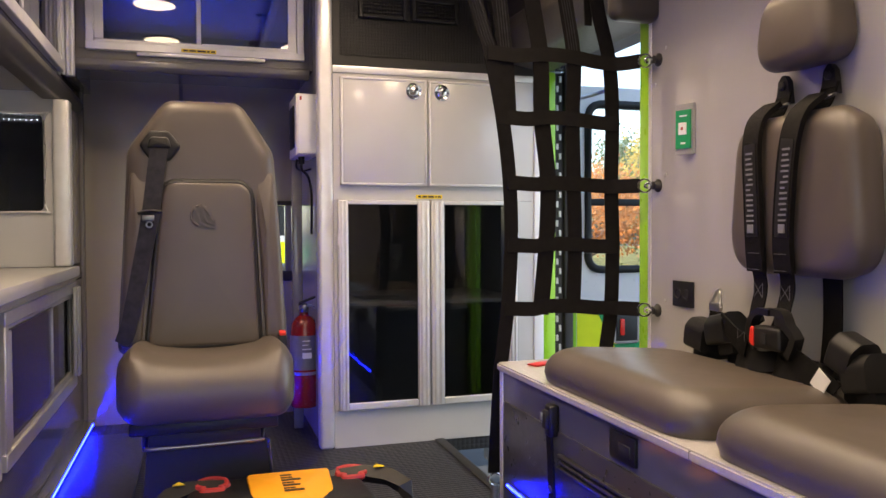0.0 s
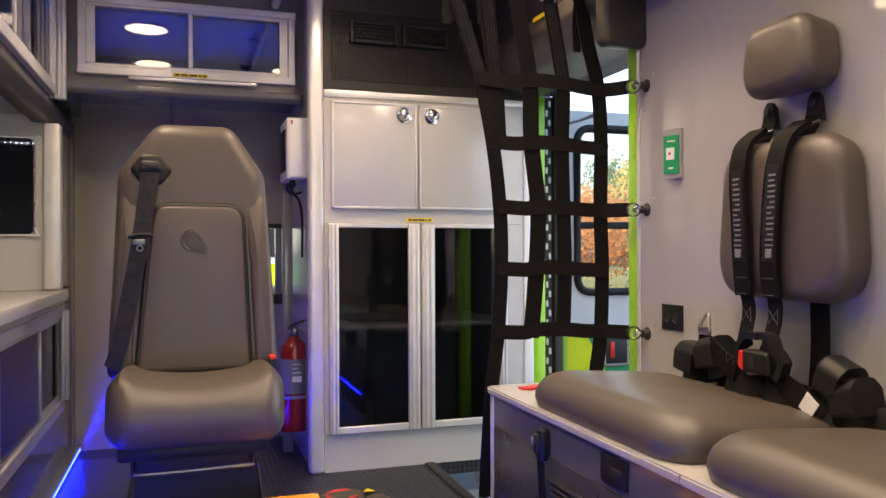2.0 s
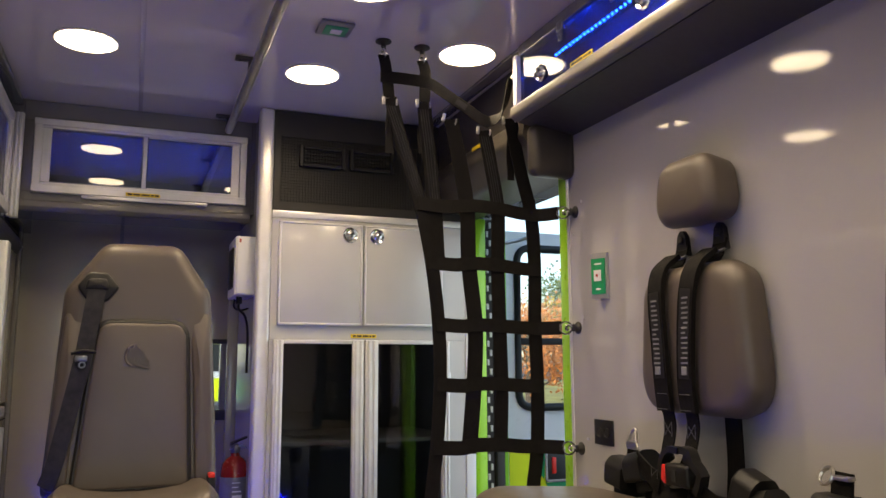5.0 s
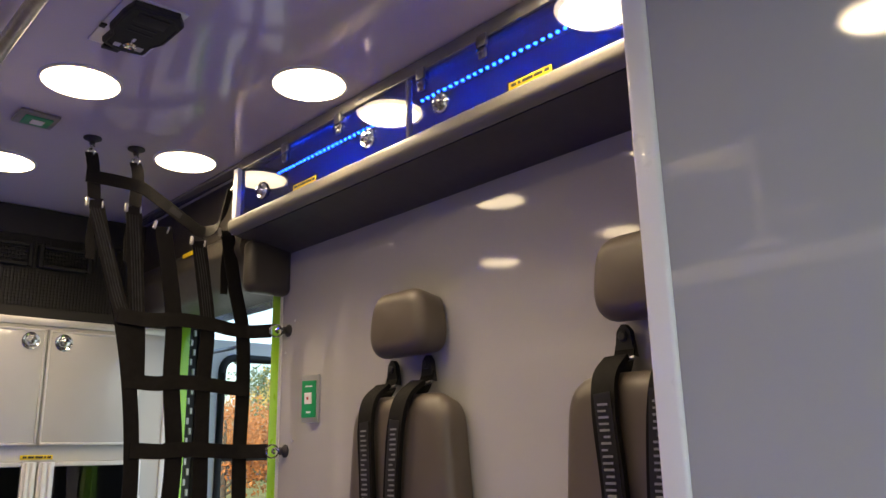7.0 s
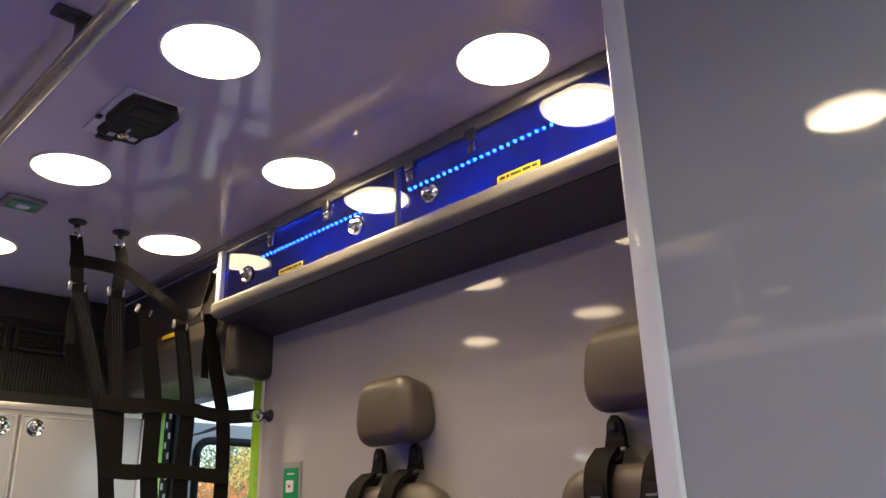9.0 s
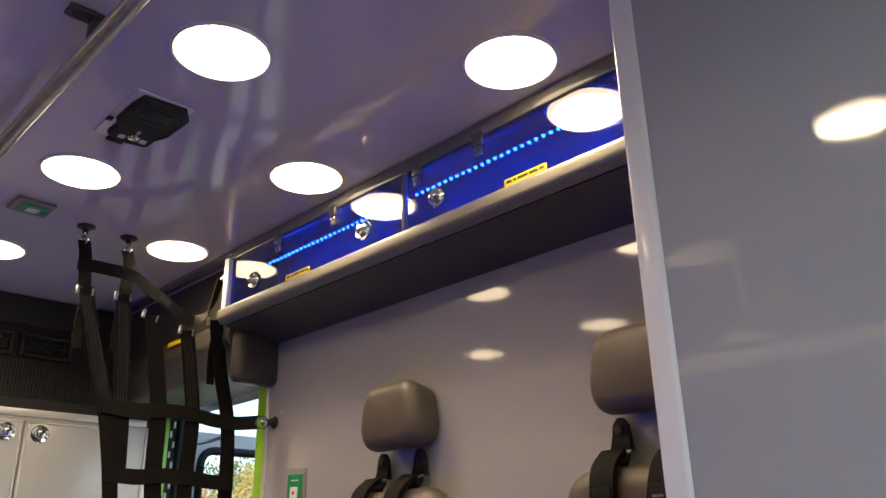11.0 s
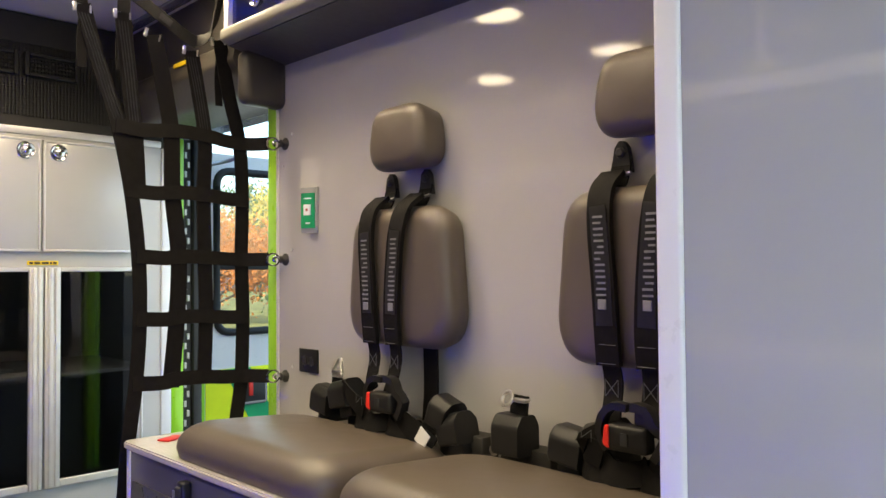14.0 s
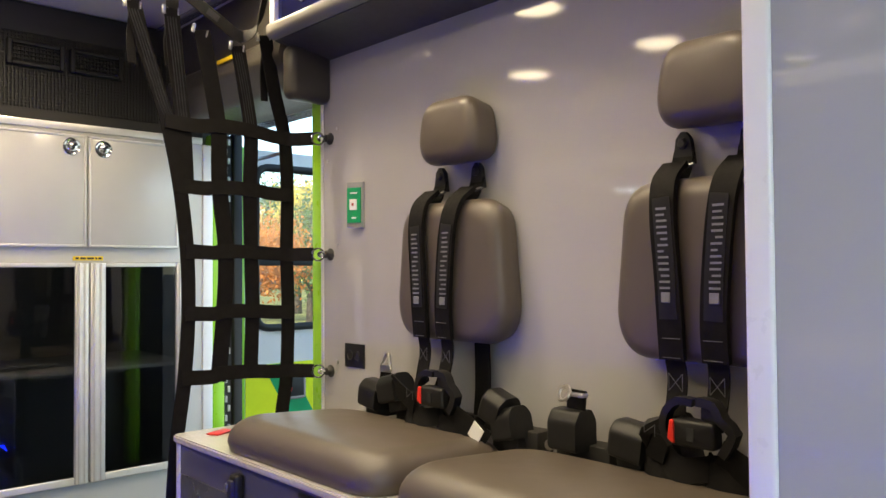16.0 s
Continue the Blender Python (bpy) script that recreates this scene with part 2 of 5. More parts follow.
def torus(bm, c, axis, R, r, n=24, k=8):
    m = frame_of(axis)
    c = Vector(c)
    rows = []
    for i in range(n):
        a = 2 * math.pi * i / n
        rows.append([bm.verts.new(c + m @ Vector(((R + r * math.cos(2 * math.pi * j / k)) * math.cos(a), (R + r * math.cos(2 * math.pi * j / k)) * math.sin(a), r * math.sin(2 * math.pi * j / k)))) for j in range(k)])
    for i in range(n):
        for j in range(k):
            bm.faces.new((rows[i][j], rows[(i + 1) % n][j], rows[(i + 1) % n][(j + 1) % k], rows[i][(j + 1) % k]))
    return bm


def lathe(bm, c, axis, prof, n=28):
    """prof: (radius, height along axis) pairs."""
    m = frame_of(axis)
    c = Vector(c)
    rows = [[bm.verts.new(c + m @ Vector((r * math.cos(2 * math.pi * i / n), r * math.sin(2 * math.pi * i / n), h))) for i in range(n)] for r, h in prof]
    for a, b in zip(rows, rows[1:]):
        for i in range(n):
            bm.faces.new((a[i], a[(i + 1) % n], b[(i + 1) % n], b[i]))
    bm.faces.new(rows[0][::-1])
    bm.faces.new(rows[-1])
    return bm


def curve_pts(pts, n=6):
    """A smooth line through the points."""
    P = [Vector(p) for p in pts]
    if len(P) < 3:
        return P
    Q = [2 * P[0] - P[1]] + P + [2 * P[-1] - P[-2]]
    out = []
    for i in range(1, len(Q) - 2):
        p0, p1, p2, p3 = Q[i - 1:i + 3]
        for k in range(n):
            t = k / n
            out.append(0.5 * (2 * p1 + (p2 - p0) * t + (2 * p0 - 5 * p1 + 4 * p2 - p3) * t * t + (3 * p1 - p0 - 3 * p2 + p3) * t ** 3))
    out.append(P[-1])
    return out


def ribbon(bm, pts, side, w, th, n=6):
    """A strap along a smooth line; side: the direction of its width, one or one for each end."""
    L = curve_pts(pts, n)
    s0, s1 = (Vector(side), Vector(side)) if not isinstance(side[0], (tuple, list)) else (Vector(side[0]), Vector(side[1]))
    rows = []
    for i, p in enumerate(L):
        d = (L[min(i + 1, len(L) - 1)] - L[max(i - 1, 0)]).normalized()
        s = s0.lerp(s1, i / (len(L) - 1))
        s = (s - d * s.dot(d)).normalized()
        nn = d.cross(s).normalized()
        rows.append([bm.verts.new(p + s * a * w / 2 + nn * b * th / 2) for a, b in ((-1, -1), (1, -1), (1, 1), (-1, 1))])
    for a, b in zip(rows, rows[1:]):
        for j in range(4):
            bm.faces.new((a[j], a[(j + 1) % 4], b[(j + 1) % 4], b[j]))
    bm.faces.new(rows[0][::-1])
    bm.faces.new(rows[-1])
    bmesh.ops.recalc_face_normals(bm, faces=bm.faces)
    return bm


def tube(bm, pts, r, k=10, n=6):
    L = curve_pts(pts, n)
    rows = []
    for i, p in enumerate(L):
        d = (L[min(i + 1, len(L) - 1)] - L[max(i - 1, 0)]).normalized()
        m = frame_of(d)
        rows.append([bm.verts.new(p + m @ Vector((r * math.cos(2 * math.pi * j / k), r * math.sin(2 * math.pi * j / k), 0))) for j in range(k)])
    for a, b in zip(rows, rows[1:]):
        for j in range(k):
            bm.faces.new((a[j], a[(j + 1) % k], b[(j + 1) % k], b[j]))
    bm.faces.new(rows[0][::-1])
    bm.faces.new(rows[-1])
    bmesh.ops.recalc_face_normals(bm, faces=bm.faces)
    return bm


def rounded(corners, n=6):
    """An outline from (u, v, radius) corners."""
    out = []
    N = len(corners)
    for i, (u, v, r) in enumerate(corners):
        p = Vector((u, v))
        a = (Vector(corners[i - 1][:2]) - p)
        b = (Vector(corners[(i + 1) % N][:2]) - p)
        if r <= 0:
            out.append(p)
            continue
        a.normalize(), b.normalize()
        ang = math.acos(max(-1, min(1, a.dot(b))))
        d = r / math.tan(ang / 2)
        p0, p1 = p + a * d, p + b * d
        for k in range(n + 1):
            t = k / n
            out.append(p0 * (1 - t) ** 2 + p * 2 * t * (1 - t) + p1 * t * t)
    return out


def padded(outline, thick, r, place, crown=0.0, n=5, inner=4, back=0.0):
    """A soft pad: the outline in (u, v), its height w; place maps (u, v, w) to the world."""
    bm = B()
    N = len(outline)
    c = sum(outline, Vector((0, 0))) / N
    hx, hy = max(abs(p.x - c.x) for p in outline), max(abs(p.y - c.y) for p in outline)
    def inset(p, d):
        return Vector((c.x + (p.x - c.x) * (hx - d) / hx, c.y + (p.y - c.y) * (hy - d) / hy))
    rings = [[(inset(p, back), 0.0) for p in outline]]
    for k in range(n + 1):
        a = math.pi / 2 * k / n
        rings.append([(inset(p, r * (1 - math.cos(a))), thick - r + r * math.sin(a)) for p in outline])
    last = [p for p, w in rings[-1]]
    for k in range(1, inner + 1):
        f = k / (inner + 1)
        rings.append([(p.lerp(c, f), thick + crown * (1 - (1 - f) ** 2)) for p in last])
    rows = [[bm.verts.new(place(p.x, p.y, w)) for p, w in ring] for ring in rings]
    for a, b in zip(rows, rows[1:]):
        for i in range(N):
            bm.faces.new((a[i], a[(i + 1) % N], b[(i + 1) % N], b[i]))
    mid = bm.verts.new(place(c.x, c.y, thick + crown))
    for i in range(N):
        bm.faces.new((rows[-1][i], rows[-1][(i + 1) % N], mid))
    bm.faces.new(rows[0][::-1])
    bmesh.ops.recalc_face_normals(bm, faces=bm.faces)
    return bm


def prism(profile, axis, a, b):
    """A profile extruded along an axis from a to b; the profile's two numbers are the other two axes in order."""
    bm = B()
    def at(p, s):
        q = list(p)
        q.insert("xyz".index(axis), s)
        return Vector(q)
    r0 = [bm.verts.new(at(p, a)) for p in profile]
    r1 = [bm.verts.new(at(p, b)) for p in profile]
    n = len(profile)
    for i in range(n):
        bm.faces.new((r0[i], r0[(i + 1) % n], r1[(i + 1) % n], r1[i]))
    bm.faces.new(r0[::-1])
    bm.faces.new(r1)
    bmesh.ops.recalc_face_normals(bm, faces=bm.faces)
    return bm


def struct(name, bm, material, label="", category="", smooth=True):
    return tagged(part(name, bm, material, None, smooth=smooth), label, category, kind="structure")

# ---- structure ----
W, F, H, XL, YB = 1.385, 3.185, 1.83, -0.35, 3.83
REAR = -0.35
b = B()
box(b, (-0.95, REAR, -0.05), (1.0, YB + 0.05, 0.0))
box(b, (1.0, REAR, -0.05), (1.55, 2.42, 0.0))
box(b, (1.0, F + 0.005, -0.05), (1.55, YB + 0.05, 0.0))
struct("floor", b, FLOOR, "black rubber tread floor", "floor")
b = B()
box(b, (0.985, 2.42, -0.30), (1.6, F + 0.005, -0.28))
box(b, (0.99, 2.42, -0.28), (0.999, F + 0.005, -0.052))
struct("step_well", b, PLATE, "diamond plate step well inside the side door", "step")
struct("floor_trim", abox((0.975, 2.42, 0.001), (1.012, F, 0.006), 0.002), BLACKM, "black metal edge strip along the step well", "trim")
struct("ceiling", abox((-0.95, REAR, H), (1.55, YB + 0.05, H + 0.05)), CEIL, "glossy pale lavender grey ceiling panel", "ceiling")
b = B()
box(b, (W, REAR, -0.3), (1.55, 2.325, H))
struct("wall_east", b, WALL, "glossy pale grey laminate side wall", "wall")
struct("wall_east_header", abox((W + 0.02, 2.325, 1.45), (1.55, F, H)), DARKG, "dark grey panel above the side door", "wall")
struct("wall_east_front", abox((1.43, F + 0.08, -0.3), (1.55, YB + 0.05, H)), DARKG, "dark grey wall behind the front cabinet", "wall")
# back wall of the alcove, with the pass-through window
b = B()
WX0, WX1, WZ0, WZ1 = 0.40, 0.555, 0.635, 0.925
box(b, (-0.95, YB, 0), (WX0, YB + 0.05, H))
box(b, (WX1, YB, 0), (1.43, YB + 0.05, H))
box(b, (WX0, YB, 0), (WX1, YB + 0.05, WZ0))
box(b, (WX0, YB, WZ1), (WX1, YB + 0.05, H))
struct("wall_north", b, NORTH, "dark grey metal wall behind the seat", "wall")
struct("wall_seam", abox((0.035, YB - 0.004, 0.2), (0.05, YB - 0.001, 1.44), 0.001), DARKG, "raised joint strip on the dark wall", "trim")
win = struct("window_1", abox((WX0 - 0.02, YB - 0.012, WZ1), (WX1, YB - 0.002, WZ1 + 0.02), 0.004), RUBBER, "small pass-through window with black gasket", "window")
part("window_frame", abox((WX0 - 0.02, YB - 0.012, WZ0 - 0.045), (WX1, YB - 0.002, WZ0), 0.004), RUBBER, win)
part("mullion", abox((0.475, YB - 0.012, WZ0), (0.505, YB + 0.03, WZ1), 0.003), DARKG, win)
part("pane", abox((WX0, YB + 0.02, WZ0), (WX1, YB + 0.024, WZ1)), GLASS, win).visible_shadow = False
struct("wall_west", abox((-1.0, REAR, 0), (-0.95, YB, H)), DARKG, "grey wall behind the cabinets", "wall")
b = B()
box(b, (-1.0, REAR - 0.05, -0.05), (-0.55, REAR, H))
box(b, (0.875, REAR - 0.05, -0.05), (1.55, REAR, H))
box(b, (-0.55, REAR - 0.05, 1.68), (0.875, REAR, H))
struct("wall_south", b, WALL, "pale grey wall round the open rear doorway", "wall")

# ---- front cabinet, between the alcove and the side door ----
fc = thing("front_cabinet", (0.95, 3.5, 0), "grey tall cabinet with two solid doors over two dark glass doors", "cabinet")
for nm, lo, hi in (("side_panel", (0.545, F + 0.046, 0), (0.575, YB - 0.002, H - 0.002)), ("side_panel", (1.365, F + 0.021, 0), (1.395, YB - 0.002, H - 0.002)),
                   ("back_panel", (0.576, YB - 0.03, 0), (1.364, YB - 0.002, H - 0.002)), ("divider", (0.577, F + 0.021, 0.945), (1.363, YB - 0.031, 0.985)),
                   ("divider", (0.577, F + 0.021, 1.40), (1.363, YB - 0.031, 1.43)), ("plinth", (0.587, F, 0), (1.391, F + 0.02, 0.142)),
                   ("face_frame", (0.587, F, 0.928), (1.391, F + 0.02, 1.397)), ("stile", (0.587, F, 0.143), (0.602, F + 0.02, 0.927)), ("stile", (1.314, F, 0.143), (1.391, F + 0.02, 0.927))):
    part(nm, abox(lo, hi), GREY, fc)
part("corner_post", abox((0.53, F - 0.012, 0.0), (0.586, F + 0.045, H - 0.002), 0.014, 4), ALU, fc, "rounded satin aluminium corner post")
part("top_rail", abox((0.587, F - 0.006, 1.398), (1.39, F + 0.001, 1.425), 0.003), ALU, fc)
part("end_rail", abox((1.392, F - 0.008, 0.0), (1.433, F + 0.02, 1.397), 0.003), WHITE, fc)
for i, (x0, x1) in enumerate(((0.613, 0.944), (0.951, 1.285))):
    d = part("door", abox((x0 + 0.008, F - 0.016, 0.992), (x1 - 0.008, F - 0.001, 1.375), 0.002), GREY, fc, "grey laminate door with pale edging")
    b = B()
    for lo, hi in (((x0, F - 0.019, 0.983), (x0 + 0.009, F - 0.001, 1.383)), ((x1 - 0.009, F - 0.019, 0.983), (x1, F - 0.001, 1.383)),
                   ((x0, F - 0.019, 0.983), (x1, F - 0.001, 0.992)), ((x0, F - 0.019, 1.374), (x1, F - 0.001, 1.383))):
        box(b, lo, hi, 0.002, 1)
    part("edging", b, ALU, d)
    kx = 0.893 if i == 0 else 1.003
    b = lathe(B(), (kx, F - 0.016, 1.34), (0, -1, 0), [(0.031, 0), (0.031, 0.004), (0.027, 0.008), (0.020, 0.006), (0.018, 0.012), (0.012, 0.018), (0.004, 0.019)])
    part("latch", b, CHROME, d, "round chrome paddle latch")
part("shelf", abox((0.577, F + 0.05, 0.525), (1.363, YB - 0.04, 0.54), 0.002), LINER, fc)
for i, (x0, x1) in enumerate(((0.602, 0.952), (0.958, 1.312))):
    z0, z1 = 0.143, 0.927
    lw, rw = (0.036, 0.046) if i == 0 else (0.052, 0.036)
    d = part("glass_door", abox((x0 + lw - 0.002, F - 0.014, z0 + 0.02), (x1 - rw + 0.002, F - 0.010, z1 - 0.01)), GLASS_DD, fc, "dark smoked glass door in a satin aluminium frame")
    for (u0, u1) in ((x0, x0 + lw), (x1 - rw, x1)):
        b = abox((u0, F - 0.026, z0), (u1, F - 0.001, z1), 0.003, 1)
        w3 = (u1 - u0) / 3
        box(b, (u0 + w3 * 0.6, F - 0.034, z0 + 0.003), (u0 + w3 * 1.4, F - 0.025, z1 - 0.003), 0.003, 2)
        box(b, (u0 + w3 * 1.9, F - 0.032, z0 + 0.003), (u0 + w3 * 2.6, F - 0.025, z1 - 0.003), 0.003, 2)
        part("stile", b, ALU, d, "grooved aluminium stile")
    part("rail", abox((x0 + lw, F - 0.022, z0), (x1 - rw, F - 0.001, z0 + 0.026), 0.003, 1), ALU, d)
    part("rail", abox((x0 + lw, F - 0.022, z1 - 0.016), (x1 - rw, F - 0.001, z1), 0.003, 1), ALU, d)
    part("hinge", cyl(B(), (x0 + (0.0 if i == 0 else 0.354), F - 0.02, 0.76), (x0 + (0.0 if i == 0 else 0.354), F - 0.02, 0.80), 0.006), ALU, d)
for x0, n in ((0.903, 0),):
    lb = part("label", abox((x0, F - 0.003, 0.935), (x0 + 0.105, F - 0.0005, 0.950), 0.001, 1), YELLOW, fc, "yellow load label")
    b = B()
    u = x0 + 0.008
    for w in (0.012, 0.020, 0.024, 0.007, 0.012):
        box(b, (u, F - 0.0045, 0.939), (u + w, F - 0.003, 0.946))
        u += w + 0.004
    part("print", b, INK, lb)
# papers lying on the cabinet's shelf
pp = thing("paper_stack", (0.80, F + 0.22, 0.5405), "loose stack of white papers on a cabinet shelf", "papers")
for k, (dx, dy, rz) in enumerate(((0.0, 0.0, 8), (0.05, 0.02, -17), (-0.03, 0.03, 31), (0.02, -0.02, 3))):
    part("sheet", turned(abox((-0.075, -0.05, 0), (0.075, 0.05, 0.004), 0.001, 1), pose(0.80 + dx, F + 0.22 + dy, 0.5405 + 0.0045 * k, 0, 0, rz)), WHITEP, pp)
# black perforated grille
gr = thing("air_grille", (0.95, F, 1.6), "black perforated metal air grille with two louvred vents", "grille")
part("backing", abox((0.588, F + 0.012, 1.427), (1.39, F + 0.02, H - 0.004)), BLACKM, gr)
b = B()
GX0, GX1, GZ0, GZ1 = 0.612, 1.33, 1.46, 1.722
nx, nz = 62, 23
for i in range(nx + 1):
    x = GX0 + (GX1 - GX0) * i / nx
    box(b, (x - 0.0022, F + 0.002, GZ0), (x + 0.0022, F + 0.008, GZ1))
for j in range(nz + 1):
    z = GZ0 + (GZ1 - GZ0) * j / nz
    box(b, (GX0, F + 0.0025, z - 0.0022), (GX1, F + 0.0075, z + 0.0022))
tagged(part("mesh", b, BLACKM, gr, smooth=False), kind="stuff")
for lo, hi in (((0.588, F - 0.002, 1.427), (GX0, F + 0.01, H - 0.004)), ((GX1, F - 0.002, 1.427), (1.39, F + 0.01, H - 0.004)),
               ((GX0, F - 0.002, 1.427), (GX1, F + 0.01, GZ0)), ((GX0, F - 0.002, GZ1), (GX1, F + 0.01, H - 0.004))):
    part("surround", abox(lo, hi), BLACKM, gr)
for x0 in (0.684, 0.888):
    x1, z0, z1 = x0 + 0.185, 1.605, 1.69
    b = B()
    for lo, hi in (((x0, F - 0.016, z0), (x0 + 0.016, F + 0.006, z1)), ((x1 - 0.016, F - 0.016, z0), (x1, F + 0.006, z1)),
                   ((x0 + 0.016, F - 0.016, z0), (x1 - 0.016, F + 0.006, z0 + 0.014)), ((x0 + 0.016, F - 0.016, z1 - 0.014), (x1 - 0.016, F + 0.006, z1))):
        box(b, lo, hi, 0.003, 1)
    v = part("vent", b, BLACK, gr, "black plastic vent frame")
    part("backing", abox((x0 + 0.016, F + 0.001, z0 + 0.014), (x1 - 0.016, F + 0.004, z1 - 0.014)), INK, v)
    for k in range(4):
        z = z0 + 0.022 + k * 0.0137
        part("slat", abox((x0 + 0.016, F - 0.012, z), (x1 - 0.016, F - 0.002, z + 0.003)), BLACK, v)
    for k in range(13):
        x = x0 + 0.022 + k * 0.0117
        part("slat", abox((x, F - 0.009, z0 + 0.014), (x + 0.0025, F - 0.001, z1 - 0.014)), BLACK, v)

# ---- cabinet over the seat ----
oc = thing("overhead_cabinet", (0.1, 3.6, 1.44), "dark grey overhead cabinet with sliding smoked windows above the seat", "cabinet")
OY = 3.4
OX0, OX1, OZ0, OZ1 = -0.275, 0.510, 1.473, 1.758
for nm, lo, hi in (("top_panel", (-0.312, OY, OZ1 - 0.005), (0.529, OY + 0.02, H - 0.002)), ("bottom_panel", (-0.312, OY, 1.44), (0.529, OY + 0.02, OZ0 + 0.005)),
                   ("stile", (-0.312, OY + 0.001, OZ0 + 0.006), (OX0 + 0.005, OY + 0.02, OZ1 - 0.006)), ("stile", (OX1 - 0.005, OY + 0.001, OZ0 + 0.006), (0.529, OY + 0.02, OZ1 - 0.006)),
                   ("base", (-0.312, OY + 0.021, 1.44), (0.529, YB - 0.0005, 1.46)), ("side_panel", (-0.36, OY + 0.001, 1.38), (-0.313, YB - 0.0005, H - 0.001)), ("side_panel", (0.530, OY + 0.001, 1.44), (0.5445, YB - 0.0005, H - 0.001))):
    part(nm, abox(lo, hi), DARKG, oc)
part("edge_roll", prism(rounded([(OY - 0.012, 1.445, 0.01), (OY + 0.03, 1.445, 0.0), (OY + 0.03, 1.405, 0.0), (OY + 0.005, 1.405, 0.018), (OY - 0.012, 1.42, 0.01)], 4), 'x', -0.312, 0.529), DARKG, oc)
part("liner", abox((-0.31, YB - 0.02, 1.46), (0.527, YB - 0.004, H - 0.004)), LINER, oc)
part("shelf", abox((-0.31, OY + 0.16, 1.590), (0.527, YB - 0.02, 1.602)), LINER, oc)
part("shelf_lip", abox((-0.31, OY + 0.148, 1.578), (0.527, OY + 0.159, 1.622), 0.002), LINER, oc, "raised white shelf lip")
def slider(parent, axis, u0, u1, z0, z1, at, out, div, fw=0.05, glass=None, fm=None):
    """A sliding-window frame on a cabinet face. axis: the way it runs; at: the face; out: -1 or 1."""
    fm = fm or ALU
    def bx(bm, a0, a1, zz0, zz1, d0, d1, r=0.003):
        c0, c1 = sorted((at + out * d0, at + out * d1))
        if axis == 'x':
            box(bm, (a0, c0, zz0), (a1, c1, zz1), r, 1)
        else:
            box(bm, (c0, a0, zz0), (c1, a1, zz1), r, 1)
        return bm
    fr = B()
    bx(fr, u0, u1, z1 - fw * 0.55, z1, 0, 0.022)
    bx(fr, u0, u1, z0, z0 + fw * 0.62, 0, 0.022)
    bx(fr, u0 + 0.0015, u0 + fw * 0.6, z0 + 0.002, z1 - 0.002, 0.0005, 0.0205)
    bx(fr, u1 - fw * 0.6, u1 - 0.0015, z0 + 0.002, z1 - 0.002, 0.0005, 0.0205)
    bx(fr, u0 + fw * 0.3, u1 - fw * 0.3, z1 - fw * 0.8, z1 - fw * 0.5, 0.0, 0.014)
    bx(fr, u0 + fw * 0.3, u1 - fw * 0.3, z0 + fw * 0.55, z0 + fw * 0.9, 0.0, 0.014)
    fo = part("window_frame", fr, fm, parent, "satin aluminium sliding track frame")
    m = div
    for k, (a0, a1, d) in enumerate(((u0 + fw * 0.6, m + 0.012, 0.010), (m - 0.012, u1 - fw * 0.6, 0.003))):
        pn = bx(B(), a0, a1, z0 + fw * 0.8, z1 - fw * 0.7, d, d + 0.004, 0)
        part("pane", pn, glass or GLASS_D, fo, "smoked sliding pane")
        hx = a0 if k == 0 else a1 - 0.032
        part("pull", bx(B(), hx, hx + 0.032, z0 + fw * 0.8, z1 - fw * 0.75, d + 0.004, d + 0.010, 0.002), fm, fo)
        sx = a1 - 0.02 if k == 0 else a0
        part("stile", bx(B(), sx, sx + 0.016, z0 + fw * 0.8, z1 - fw * 0.75, d + 0.002, d + 0.008, 0.002), fm, fo)
    return fo
slider(oc, 'x', OX0, OX1, OZ0, OZ1, OY, -1, 0.118)
part("lower_lip", abox((-0.10, OY - 0.020, OZ0 - 0.013), (0.36, OY - 0.001, OZ0 - 0.0005), 0.002), ALU, oc)
lb = part("label", abox((0.055, OY - 0.025, OZ0 + 0.006), (0.18, OY - 0.0225, OZ0 + 0.020), 0.001, 1), YELLOW, oc, "yellow load label")
b = B()
u = 0.062
for w in (0.016, 0.024, 0.030, 0.009, 0.014):
    box(b, (u, OY - 0.0262, OZ0 + 0.010), (u + w, OY - 0.025, OZ0 + 0.016))
    u += w + 0.005
part("print", b, INK, lb)

# ---- left side: base cabinet, counter, partition, upper cabinet ----
bc = thing("base_cabinet", (-0.65, 1.7, 0), "grey base cabinet with aluminium framed sliding windows", "cabinet")
b = B()
BY0, BY1, BZ0, BZ1 = 2.355, 3.465, 0.243, 0.628
box(b, (XL - 0.02, REAR + 0.01, 0), (XL, YB - 0.01, BZ0 + 0.005))
box(b, (XL - 0.02, REAR + 0.01, BZ1 - 0.005), (XL, YB - 0.01, 0.648))
box(b, (XL - 0.02, 2.30, BZ0), (XL, BY0, BZ1))
box(b, (XL - 0.02, REAR + 0.01, BZ0), (XL, 0.80, BZ1))
box(b, (XL - 0.02, BY1, BZ0), (XL, YB - 0.01, BZ1))
part("front", b, BASEF, bc)
part("liner", abox((-0.94, REAR + 0.01, 0.01), (-0.92, YB - 0.01, 0.64)), DARKG, bc)
part("shelf", abox((-0.92, REAR + 0.01, 0.21), (XL - 0.03, YB - 0.02, 0.23)), DARKG, bc)
fo = slider(bc, 'y', BY0, BY1, BZ0, BZ1, XL, 1, 3.0, 0.07, GLASS_DD, ALUG)
slider(bc, "y", 0.80, 2.30, BZ0, BZ1, XL, 1, 1.55, 0.07, GLASS_DD, ALUG)
